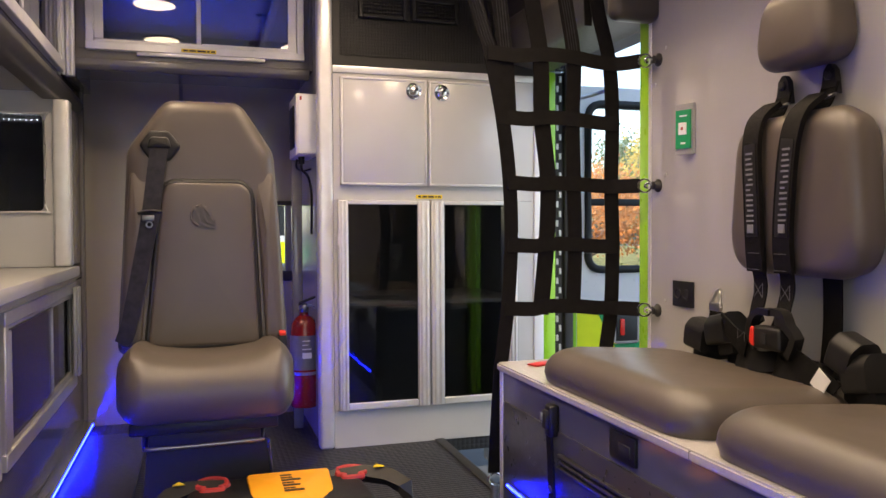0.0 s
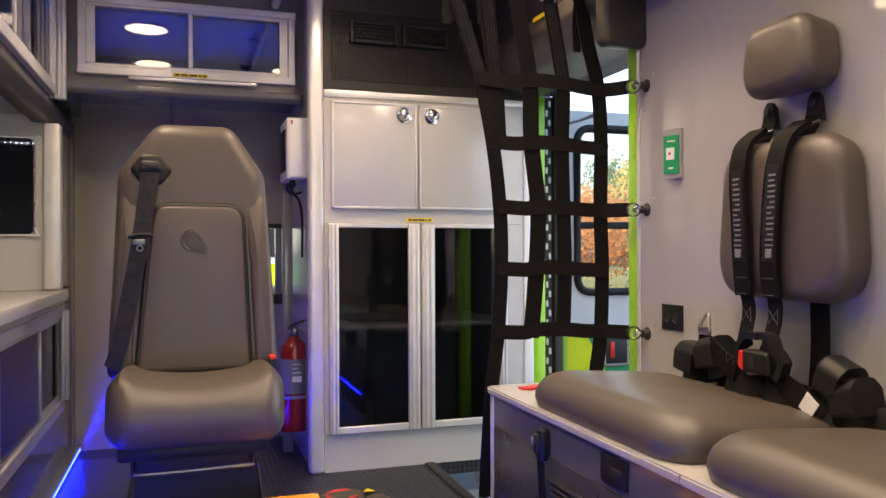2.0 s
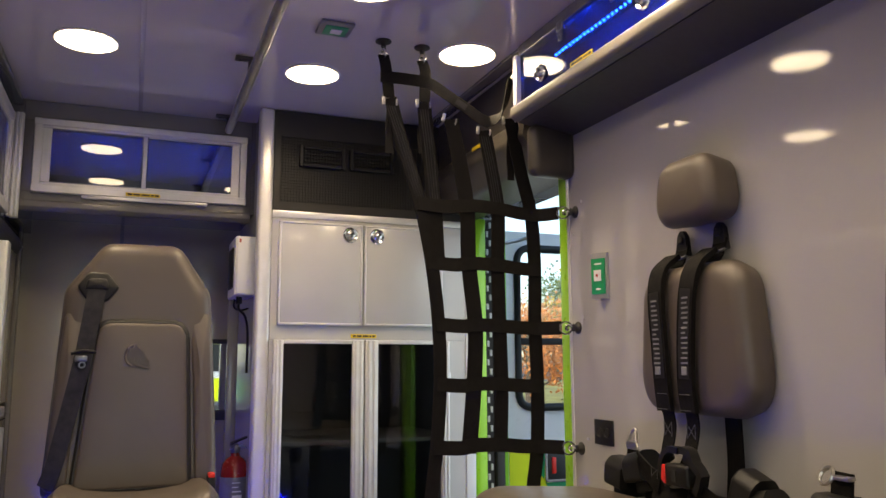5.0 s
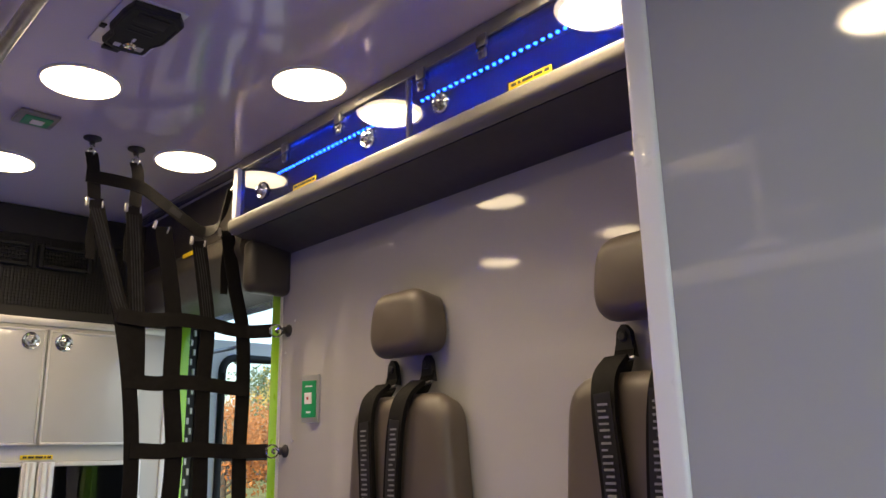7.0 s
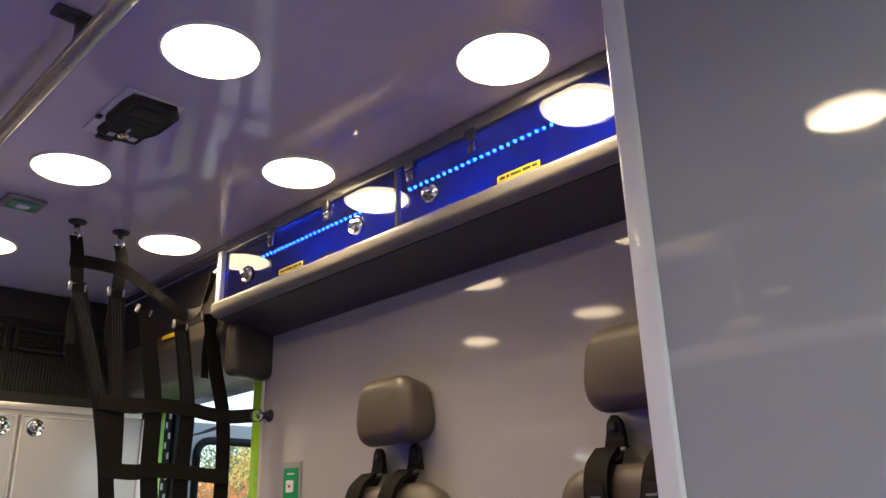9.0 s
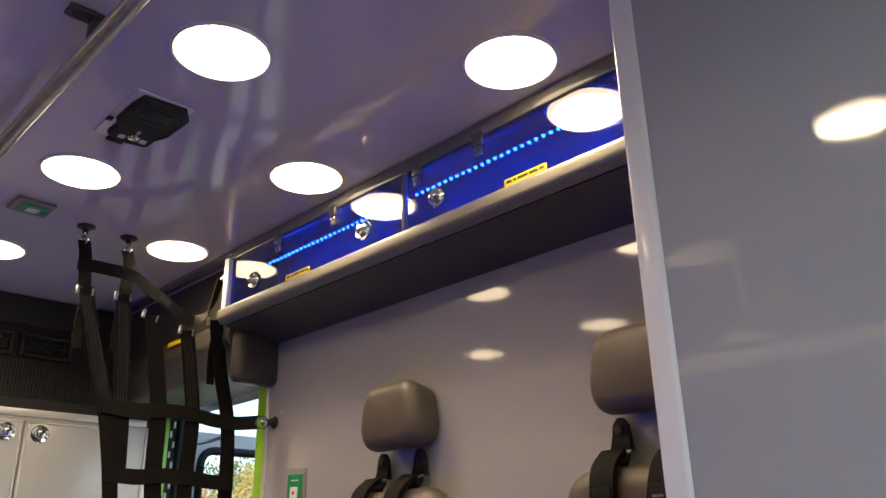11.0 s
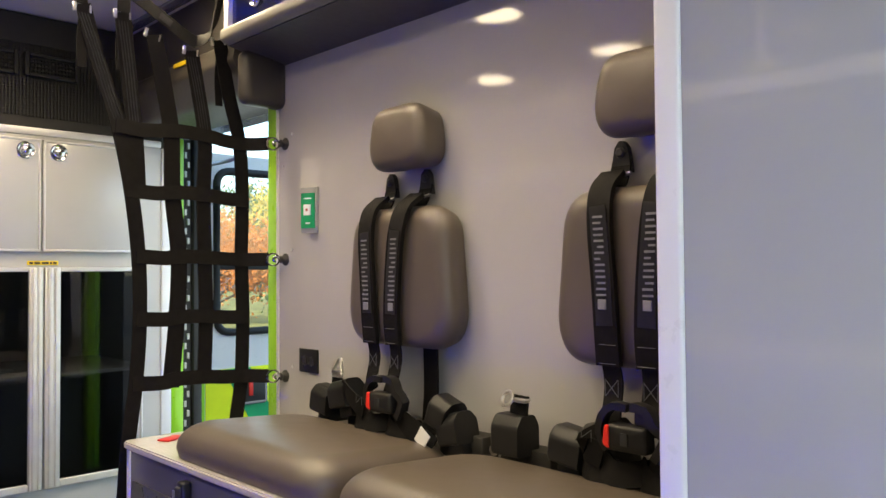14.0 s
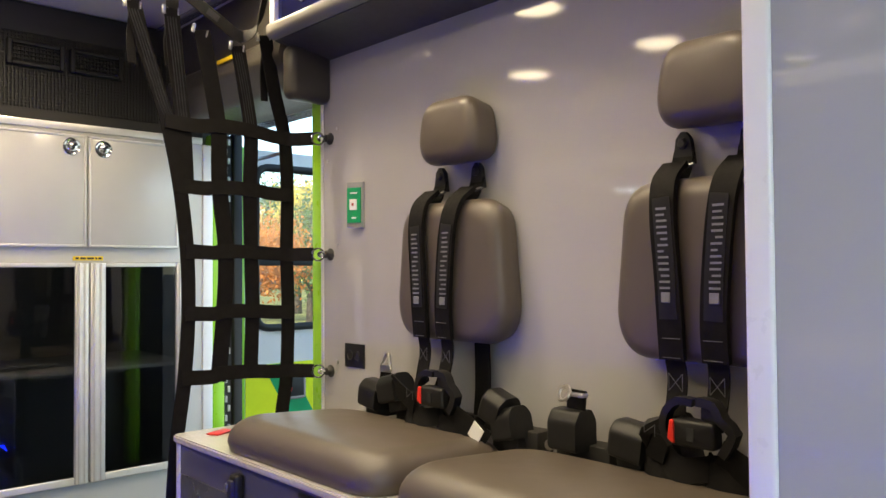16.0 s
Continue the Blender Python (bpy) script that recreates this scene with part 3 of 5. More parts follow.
part("end_bar", abox((XL + 0.02, BY1 - 0.085, BZ0 + 0.045), (XL + 0.034, BY1 - 0.01, BZ1 - 0.015), 0.004), ALUG, fo)
for k in range(2):
    part("end_bar", abox((XL + 0.034, BY1 - 0.075 + 0.03 * k, BZ0 + 0.045), (XL + 0.042, BY1 - 0.06 + 0.03 * k, BZ1 - 0.015), 0.003), ALUG, fo)
part("kick_lip", abox((XL + 0.0005, REAR + 0.01, 0.036), (XL + 0.041, YB - 0.06, 0.041), 0.001), DARKG, bc, "dark lip over the light strip")
ct = part("countertop", abox((-0.95, REAR + 0.01, 0.652), (XL + 0.042, 3.415, 0.69), 0.006, 2), COUNTER, None)
tagged(ct, "speckled pale grey countertop with rounded edge", "countertop")
part("edge_band", abox((XL + 0.002, REAR + 0.01, 0.630), (XL + 0.030, 3.41, 0.651), 0.002), DARKG, ct)
pw = part("partition_wall", abox((-0.95, 3.30, 0.692), (-0.362, 3.33, 1.40)), GREY, None)
tagged(pw, "grey partition panel at the counter's end", "partition", kind="structure")
part("tall_panel", abox((XL - 0.02, 3.40, 0.69), (XL - 0.002, YB - 0.01, 1.36)), NORTH, pw)
part("corner_trim", abox((-0.372, 3.283, 0.692), (-0.316, 3.345, 1.274), 0.010, 3), ALU, pw, "satin aluminium corner post")
part("corner_trim", abox((XL - 0.005, YB - 0.05, 0.0), (XL + 0.012, YB - 0.003, 1.40), 0.006, 3), DARKG, pw)
pan = rounded([(-0.95, 0.885, 0.0), (-0.402, 0.885, 0.025), (-0.402, 1.22, 0.025), (-0.95, 1.22, 0.0)])
part("glass_panel", prism([(p.x, p.y) for p in pan], 'y', 3.292, 3.299), SCREEN, pw, "dark smoked panel with rounded corners")
part("panel_rim", tube(B(), [(-0.95, 3.294, 0.883), (-0.43, 3.294, 0.883), (-0.40, 3.294, 0.91), (-0.40, 3.294, 1.2), (-0.43, 3.294, 1.222), (-0.95, 3.294, 1.222)], 0.004, 6, 3), ALU, pw)
uc = thing("upper_cabinet", (-0.6, 1.6, 1.3), "dark grey upper cabinet with aluminium framed sliding windows", "cabinet")
UX, UY1, UZ0, UZ1 = -0.354, 3.33, 1.372, 1.75
b = B()
box(b, (UX - 0.02, REAR + 0.01, UZ1 - 0.004), (UX, OY - 0.002, H - 0.002))
box(b, (UX - 0.02, REAR + 0.01, 1.30), (UX, OY - 0.002, UZ0 + 0.004))
box(b, (UX - 0.02, UY1, UZ0), (UX, OY - 0.002, UZ1))
box(b, (UX - 0.02, 1.80, UZ0), (UX, 1.9, UZ1))
box(b, (UX - 0.02, REAR + 0.01, UZ0), (UX, 0.35, UZ1))
box(b, (-0.94, REAR + 0.01, 1.30), (UX - 0.02, OY - 0.002, 1.32))
part("body", b, DARKG, uc)
part("edge_roll", prism(rounded([(UX + 0.006, 1.355, 0.012), (UX + 0.018, 1.32, 0.02), (UX - 0.0, 1.275, 0.025), (UX - 0.05, 1.275, 0.0), (UX - 0.05, 1.298, 0.0), (UX + 0.0, 1.30, 0.0), (UX + 0.0, 1.355, 0.0)], 4), 'y', REAR + 0.01, YB - 0.01), PADDARK, uc, "dark padded bumper roll")
part("end_panel", abox((-0.94, OY - 0.02, 1.30), (UX - 0.021, OY - 0.001, H - 0.001)), DARKG, uc)
part("liner", abox((-0.94, REAR + 0.01, 1.32), (-0.92, OY - 0.024, H - 0.004)), LINER, uc)
part("shelf", abox((-0.92, REAR + 0.02, 1.55), (UX - 0.08, OY - 0.024, 1.562)), LINER, uc)
fo = slider(uc, 'y', 1.9, UY1, UZ0, UZ1, UX, 1, 2.66, 0.06)
slider(uc, "y", 0.35, 1.80, UZ0, UZ1, UX, 1, 1.08, 0.06)
b = abox((UX + 0.0225, UY1 - 0.012, UZ0 - 0.01), (UX + 0.052, UY1 + 0.012, UZ1 + 0.004), 0.003)
for k in range(4):
    box(b, (UX + 0.001 + 0.0132 * k, UY1 - 0.022, UZ0 - 0.009), (UX + 0.0095 + 0.0132 * k, UY1 - 0.010, UZ1 + 0.003), 0.003)
part("end_bar", b, ALU, fo, "grooved satin aluminium end post")
b = abox((UX - 0.001, REAR + 0.01, H - 0.03), (UX + 0.037, OY - 0.003, H - 0.002), 0.006)
struct("trim_west", b, DARKG, "dark cove trim where cabinet meets ceiling", "trim")


def led(name, pts, mat_, label, n, r=0.0035, hue="blue"):
    st = thing(name, pts[0], label, "light strip")
    a, c = Vector(pts[0]), Vector(pts[1])
    d = (c - a).normalized()
    bk = B()
    ribbon(bk, [a, c], pts[2], 0.008, 0.0015)
    part("tape", bk, DARKG, st)
    b = B()
    for i in range(n):
        p = a.lerp(c, (i + 0.5) / n) + Vector(pts[3]) * 0.003
        bmesh.ops.create_icosphere(b, subdivisions=1, radius=r, matrix=Matrix.Translation(p))
    tagged(part("diodes", b, mat_, st, "lit " + hue + " diodes"), kind="stuff")
    return st
led("light_strip", ((-0.40, 3.36, 1.775), (-0.40, 2.0, 1.775), (1, 0, 0), (0, 0, -1)), BLUE, "lit blue diode strip inside the upper cabinet", 90)
led("light_strip", ((-0.92, 2.57, 1.292), (-0.45, 2.57, 1.292), (0, 1, 0), (0, 0, -1)), WHITED, "lit white diode strip under the upper cabinet", 22, 0.0028, "white")
led("light_strip", ((-0.27, OY + 0.12, 1.80), (0.49, OY + 0.12, 1.80), (0, 1, 0), (0, 0, -1)), BLUE, "lit blue diode strip inside the overhead cabinet", 50)
led("light_strip", ((XL + 0.035, 3.74, 0.028), (XL + 0.035, 0.4, 0.028), (0, 0, 1), (1, 0, 0)), BLUEC, "lit blue diode strip along the cabinet's foot", 260, 0.0045)

# ---- right side: bench, overhead locker, rear cabinet ----
BX, BTOP, BEND = 0.912, 0.44, 2.36
be = thing("bench_cabinet", (1.13, 1.4, 0), "dark grey squad bench cabinet, tinted with blue strip light, with pale top board", "bench")
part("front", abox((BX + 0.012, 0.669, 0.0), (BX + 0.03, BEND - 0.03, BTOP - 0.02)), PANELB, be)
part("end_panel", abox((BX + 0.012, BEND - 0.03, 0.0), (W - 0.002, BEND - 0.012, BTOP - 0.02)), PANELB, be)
part("corner_trim", abox((BX + 0.008, BEND - 0.03, 0.0), (BX + 0.024, BEND - 0.008, BTOP - 0.021), 0.004, 3), ALU, be)
tb = rounded([(BX, 0.669, 0.0), (W - 0.001, 0.669, 0.0), (W - 0.001, BEND + 0.01, 0.0), (BX, BEND + 0.01, 0.03)])
bb = prism([(p.x, p.y) for p in tb], 'z', BTOP - 0.02, BTOP)
bmesh.ops.bevel(bb, geom=[e for e in bb.edges if abs(e.verts[0].co.z - e.verts[1].co.z) < 1e-5], offset=0.004, segments=2, affect='EDGES')
part("top_board", bb, COUNTER, be, "pale grey top board with rounded corner")
part("board_joint", abox((BX - 0.0004, 1.432, BTOP - 0.019), (BX + 0.003, 1.434, BTOP - 0.001)), DARKG, be)
part("dark_panel", abox((BX + 0.006, 0.67, 0.02), (BX + 0.0125, 2.315, 0.339), 0.002), CHAR, be, "dark grey lower panel")
for k in range(3):
    part("rail", abox((BX - 0.004, 0.70, 0.256 + 0.014 * k), (BX + 0.007, 1.95, 0.264 + 0.014 * k), 0.003), CHAR, be)
hd = part("recessed_handle", abox((BX + 0.004, 1.617, 0.352), (BX + 0.0125, 1.717, 0.410), 0.003), BLACK, be, "black recessed paddle handle")
part("paddle", abox((BX + 0.001, 1.632, 0.366), (BX + 0.006, 1.677, 0.390), 0.002), BLACKM, hd)
lt = part("hold_down_latch", abox((BX - 0.016, 1.965, 0.325), (BX + 0.012, 1.998, 0.402), 0.008, 3), BLACK, be, "black hold-down strap latch")
part("lever", abox((BX - 0.024, 1.970, 0.345), (BX - 0.012, 1.993, 0.39), 0.004), BLACKM, lt)
part("shiny_insert", abox((BX - 0.026, 1.986, 0.362), (BX - 0.018, 1.997, 0.382), 0.002), STEEL, lt)
part("strap", ribbon(B(), [(BX - 0.008, 1.981, 0.33), (BX - 0.004, 1.981, 0.25), (BX + 0.0, 1.981, 0.15)], (0, 1, 0), 0.028, 0.006), WEB, lt)
part("bolt", lathe(B(), (BX - 0.006, 1.981, 0.198), (-1, 0, 0), [(0.009, 0), (0.009, 0.004), (0.004, 0.006)], 12), STEEL, lt)
led("light_strip", ((BX + 0.0, 2.27, 0.118), (BX + 0.0, 0.75, 0.118), (0, 0, 1), (-1, 0, 0)), BLUEF, "lit blue diode strip along the bench front", 110, 0.0045)


def cushion(name, y0, y1, label):
    o = rounded([(0.922, y0, 0.09), (1.335, y0, 0.09), (1.335, y1, 0.09), (0.922, y1, 0.09)], 8)
    def place(u, v, w):
        k = min(1, max(0, (u - 1.02) / 0.28))
        return Vector((u, v, BTOP + 0.001 + w * (1 - 0.22 * k) + 0.004 * math.sin((v - y0) / (y1 - y0) * math.pi) * w / 0.08))
    ob = part(name, padded(o, 0.082, 0.06, place, 0.006, 8, 6, 0.006), VINYL)
    tagged(ob, label, "cushion", "bench cushions")
    return ob
cushion("bench_cushion", 1.462, 2.112, "taupe vinyl bench cushion with soft rounded edges")
cushion("bench_cushion", 0.74, 1.425, "taupe vinyl bench cushion beside the rear cabinet")
tagged(part("red_card", turned(abox((-0.036, -0.020, 0), (0.036, 0.020, 0.004), 0.001), pose(1.02, 2.285, BTOP + 0.001, 0, 0, 25)), PAPER), "small red card lying on the bench top", "card")

# overhead locker above the bench
ol = thing("overhead_locker", (1.29, 1.5, 1.5), "long overhead locker with two blue-lit smoked doors and padded edge", "locker")
LX, LY0, LY1 = 1.205, 0.67, 2.30
prof = rounded([(LX - 0.024, 1.637, 0.014), (LX - 0.024, 1.598, 0.018), (LX + 0.004, 1.588, 0.006), (LX + 0.012, 1.598, 0.0), (LX + 0.012, 1.634, 0.0)], 6)
part("edge_lip", prism([(p.x, p.y) for p in prof], 'y', LY0, LY1 + 0.012), LIP, ol, "satin grey rounded edge lip")
# the slope down to the wall stands in for the locker's shade there
part("underside", prism([(LX + 0.005, 1.587), (W - 0.001, 1.553), (W - 0.001, 1.597), (LX + 0.03, 1.606), (LX + 0.013, 1.606)], 'y', LY0, LY1 + 0.010), PADDARK, ol, "dark padded vinyl underside, lowered at the wall in place of shade")
part("base", abox((LX + 0.03, LY0, 1.60), (W - 0.001, LY1, 1.615)), LINER, ol)
part("liner", abox((W - 0.012, LY0, 1.615), (W - 0.001, LY1, H - 0.002)), LINER, ol)
part("end_wall", abox((LX + 0.002, LY1 - 0.012, 1.615), (W - 0.002, LY1, H - 0.002)), DARKG, ol)
part("end_trim", abox((LX - 0.014, LY1 - 0.016, 1.634), (LX + 0.006, LY1 + 0.012, H - 0.03), 0.003), WHITE, ol, "white end strip")
part("top_rail", abox((LX - 0.006, LY0, 1.793), (LX + 0.03, LY1 - 0.017, H - 0.002), 0.003), DARKG, ol)
struct("trim_east", abox((LX + 0.0, LY0, H - 0.012), (LX + 0.045, F, H - 0.001), 0.002), DARKG, "grey trim where locker meets ceiling", "trim")
for y0, y1, ks in ((1.476, 2.282, (1.635, 2.15)), (0.675, 1.466, (1.364, 0.82))):
    d = part("door", abox((LX, y0, 1.636), (LX + 0.005, y1, 1.793)), GLASS_D, ol, "smoked acrylic lift-up door")
    part("edge_strip", abox((LX - 0.006, y0 - 0.003, 1.636), (LX + 0.008, y0 + 0.008, 1.793), 0.002), DARKG, d)
    for ky in ks:
        part("latch", lathe(B(), (LX, ky, 1.692), (-1, 0, 0), [(0.026, 0), (0.026, 0.004), (0.021, 0.010), (0.015, 0.008), (0.013, 0.018), (0.006, 0.022)]), CHROME, d, "round chrome push latch")
    for ky in ((1.76, 2.024) if y0 > 1 else (1.227, 1.428)):
        b = B()
        box(b, (LX - 0.010, ky - 0.015, 1.772), (LX - 0.0005, ky + 0.015, 1.802), 0.003)
        box(b, (LX - 0.008, ky - 0.011, 1.744), (LX - 0.0005, ky + 0.011, 1.771), 0.003)
        for q, zq in ((-0.007, 1.763), (0.007, 1.763), (0.0, 1.751)):
            lathe(b, (LX - 0.0078, ky + q, zq), (-1, 0, 0), [(0.0048, 0), (0.0048, 0.002), (0.002, 0.0035)], 10)
        part("hinge", b, DSTEEL, d, "dark steel door hinge")
    yl = 1.865 if y0 > 1 else 1.044
    lb = part("label", abox((LX - 0.002, yl, 1.645), (LX - 0.0004, yl + 0.115, 1.661), 0.0005, 1), YELLOW, d, "yellow load label")
    b = B()
    u = yl + 0.006
    for w in (0.013, 0.022, 0.028, 0.008, 0.014):
        box(b, (LX - 0.003, u, 1.650), (LX - 0.002, u + w, 1.656))
        u += w + 0.004
    part("print", b, INK, lb)
led("light_strip", ((1.275, 2.19, 1.775), (1.275, 1.70, 1.775), (1, 0, 0), (0, 0, -1)), BLUE, "lit blue diode strip inside the locker", 24, 0.0046)
led("light_strip", ((1.275, 1.52, 1.775), (1.275, 0.70, 1.775), (1, 0, 0), (0, 0, -1)), BLUE, "lit blue diode strip inside the locker", 40, 0.0046)
# soffit above the side door
so = thing("door_soffit", (1.3, 2.75, 1.43), "dark padded vinyl soffit over the side door", "soffit")
part("roll", prism([(p.x, p.y) for p in rounded([(1.25, 1.63, 0.03), (1.235, 1.56, 0.03), (1.29, 1.47, 0.04), (W + 0.06, 1.44, 0.0), (W + 0.06, 1.63, 0.0)], 5)], 'y', 2.335, F - 0.002), SOFFIT, so)
part("end_block", abox((1.240, 2.272, 1.415), (W + 0.012, 2.334, 1.584), 0.028, 5), SOFFIT, so, "rounded dark end block")
part("upper_panel", abox((1.275, 2.32, 1.62), (1.30, F - 0.002, H - 0.002)), SOFFIT, so)
part("label", abox((1.238, 2.63, 1.606), (1.2435, 2.75, 1.621), 0.001), YELLOW, so, "yellow load label")
# rear cabinet whose inboard face the camera passes
PX, PY1 = 0.875, 0.667
rc = thing("rear_cabinet", (1.13, 0.15, 0), "tall grey laminate cabinet with white corner trim", "cabinet")
part("side_panel", abox((PX, REAR + 0.002, 0.0), (PX + 0.02, PY1 - 0.035, H - 0.002)), PANELG, rc)
part("front_panel", abox((PX + 0.02, PY1 - 0.02, 0.0), (W - 0.002, PY1 - 0.004, H - 0.002)), WALL, rc)
part("corner_trim", abox((PX - 0.005, PY1 - 0.035, 0.0), (PX + 0.022, PY1, H - 0.003), 0.006, 3), WHITE, rc, "white rounded corner trim")

# ---- ceiling fittings ----
def ceiling_lamp(x, y):
    t = thing("ceiling_light", (x, y, H), "round recessed ceiling light, lit warm white", "ceiling light", "ceiling lights")
    part("rim", lathe(B(), (x, y, H), (0, 0, -1), [(0.097, 0), (0.097, 0.003), (0.092, 0.006), (0.088, 0.004)], 40), WHITEP, t)
    part("lens", lathe(B(), (x, y, H - 0.003), (0, 0, -1), [(0.089, 0), (0.089, 0.003), (0.06, 0.006), (0.02, 0.007)], 40), LAMP, t, "glowing frosted lens")
    return t
def beam(x, y):
    """The downward light of one ceiling fitting."""
    d = bpy.data.lights.new("ceiling_beam", 'AREA')
    d.shape, d.size, d.energy, d.color, d.spread = 'DISK', 0.16, 1.20, (1.0, 0.77, 0.52), radians(142)
    new("ceiling_beam", d).matrix_world = Matrix.Translation((x, y, H - 0.013))
first = ceiling_lamp(0.643, 2.757)
beam(0.643, 2.757)
for x, y in ((0.643, 2.060), (0.643, 1.377), (1.076, 2.407), (1.076, 1.711), (1.076, 1.019), (-0.07, 2.72), (-0.07, 2.02), (-0.07, 1.32), (-0.07, 0.62)):
    copy_thing(first, Matrix.Translation((x, y, H)))
    beam(x, y)
rl = thing("grab_rail", (0.44, 1.8, H), "long grey metal grab rail under the ceiling", "rail")
RX = 0.43
part("tube", tube(B(), [(RX, -0.2, H - 0.055), (RX, 3.36, H - 0.055)], 0.016, 14), STEEL, rl)
for y in (0.15, 0.79, 1.436, 2.085, 2.69, 3.34):
    b = abox((RX - 0.055, y - 0.018, H - 0.010), (RX + 0.012, y + 0.018, H - 0.0005), 0.004)
    box(b, (RX - 0.014, y - 0.012, H - 0.05), (RX + 0.012, y + 0.012, H - 0.009), 0.004)
    cyl(b, (RX - 0.040, y, H - 0.014), (RX - 0.040, y, H - 0.009), 0.006, seg=12)
    part("bracket", b, PADDARK, rl, "dark bolted rail bracket")
b = B()
box(b, (0.085, REAR, H - 0.003), (0.10, OY, H - 0.0004), 0.001)
struct("ceiling_seam", b, CEIL, "ceiling joint strip", "trim")
gp = thing("ceiling_switch", (0.62, 2.36, H), "green and white touch switch plate on the ceiling", "switch")
part("plate", abox((0.575, 2.305, H - 0.010), (0.675, 2.40, H - 0.0005), 0.003), LIP, gp)
part("face_plate", abox((0.592, 2.322, H - 0.013), (0.662, 2.388, H - 0.0098), 0.002), GREEN, gp, "green face plate")
part("button", abox((0.612, 2.34, H - 0.016), (0.645, 2.37, H - 0.0128), 0.002), WHITEP, gp)
dv = thing("ceiling_camera", (0.645, 1.72, H), "square dark ceiling camera unit on a pale steel plate", "camera unit")
part("plate", abox((0.581, 1.602, H - 0.005), (0.708, 1.836, H - 0.0005), 0.002), ALU, dv, "pale steel mounting plate")
hous = rounded([(0.598, 1.612, 0.004), (0.690, 1.604, 0.004), (0.714, 1.640, 0.006), (0.712, 1.735, 0.006), (0.697, 1.768, 0.006), (0.696, 1.812, 0.010), (0.640, 1.822, 0.030), (0.600, 1.806, 0.010), (0.603, 1.760, 0.006), (0.592, 1.735, 0.004), (0.592, 1.660, 0.004)], 4)
part("housing", padded(hous, 0.012, 0.005, lambda u, v, w: Vector((u, v, H - 0.005 - w))), BLACK, dv, "black angular housing")
part("rim", tube(B(), [Vector((p.x * 0.86 + 0.092, p.y * 0.86 + 0.241, H - 0.0172)) for p in hous] + [Vector((hous[0].x * 0.86 + 0.092, hous[0].y * 0.86 + 0.241, H - 0.0172))], 0.0022, 6, 1), BLACKM, dv)
part("shutter", abox((0.618, 1.635, H - 0.0195), (0.684, 1.675, H - 0.0165), 0.002), BLACKM, dv)
for y0 in (1.690, 1.712):
    part("slot", abox((0.622, y0, H - 0.0185), (0.678, y0 + 0.006, H - 0.0165), 0.001), INK, dv)
part("lens", lathe(B(), (0.652, 1.776, H - 0.0165), (0, 0, -1), [(0.014, 0), (0.014, 0.005), (0.008, 0.008), (0.003, 0.005)], 20), CHROME, dv)
for a0, a1, c0, c1 in ((0.622, 1.782, 0.637, 1.800), (0.668, 1.776, 0.684, 1.795), (0.648, 1.744, 0.655, 1.760)):
    part("bright_clip", abox((a0, a1, H - 0.0185), (c0, c1, H - 0.0165), 0.001, 1), ALU, dv)
part("hinge_tab", abox((0.612, 1.826, H - 0.012), (0.650, 1.842, H - 0.0052), 0.002), BLACK, dv)
part("side_catch", abox((0.577, 1.74, H - 0.010), (0.590, 1.758, H - 0.0052), 0.002), BLACK, dv)

# ---- seat at the head of the aisle ----
SX = 0.122
ch = thing("attendant_seat", (SX, 2.6, 0), "taupe vinyl high-back attendant seat with lap and shoulder belt", "seat")
# back: outline in x, z; it faces the rear doorway and leans back a little
def lean(u, v, w):
    return Vector((SX + u, 2.82 + (v - 0.48) * 0.06 - w, v))
back = rounded([(-0.245, 0.45, 0.03), (-0.226, 0.80, 0.2), (-0.214, 1.06, 0.08), (-0.105, 1.212, 0.06), (0.115, 1.212, 0.06), (0.214, 1.06, 0.08), (0.232, 0.80, 0.2), (0.252, 0.45, 0.03)], 6)
part("backrest", padded(back, 0.10, 0.055, lean, 0.0, 8, 4), VINYL, ch, "taupe vinyl back with raised bolsters")
for sx in (-1, 1):
    bo = rounded([(sx * 0.240, 0.475, 0.02), (sx * 0.224, 0.80, 0.15), (sx * 0.209, 0.985, 0.05), (sx * 0.168, 1.045, 0.05), (sx * 0.135, 1.005, 0.03), (sx * 0.158, 0.80, 0.15), (sx * 0.176, 0.475, 0.01)][::sx], 5)
    part("side_bolster", padded(bo, 0.050, 0.030, lambda u, v, w: lean(u + 0.004, v, 0.066 + w * min(1.0, 0.4 + (1.04 - v) / 0.30)), 0.004, 6, 2), VINYL, ch, "raised vinyl side bolster")
inset = rounded([(-0.158, 0.475, 0.02), (-0.112, 0.962, 0.05), (0.140, 0.962, 0.05), (0.162, 0.475, 0.02)], 6)
part("inset_panel", padded(inset, 0.016, 0.012, lambda u, v, w: lean(u, v, w + 0.099), 0.006, 4, 3), VINYL, ch)
ring = [lean(p.x, p.y, 0.1005) for p in inset]
part("inset_piping", tube(B(), ring + [ring[0]], 0.0100, 8, 1), SEAM, ch, "dark piping round the back panel")
for r0, a0, a1 in ((0.034, 100, 262),):
    part("embossed_mark", tube(B(), [lean(0.002 + r0 * math.cos(radians(a)), 0.862 + r0 * math.sin(radians(a)), 0.1225) for a in range(a0, a1, 18)], 0.0038, 8, 2), VINYL, ch, "embossed round mark")
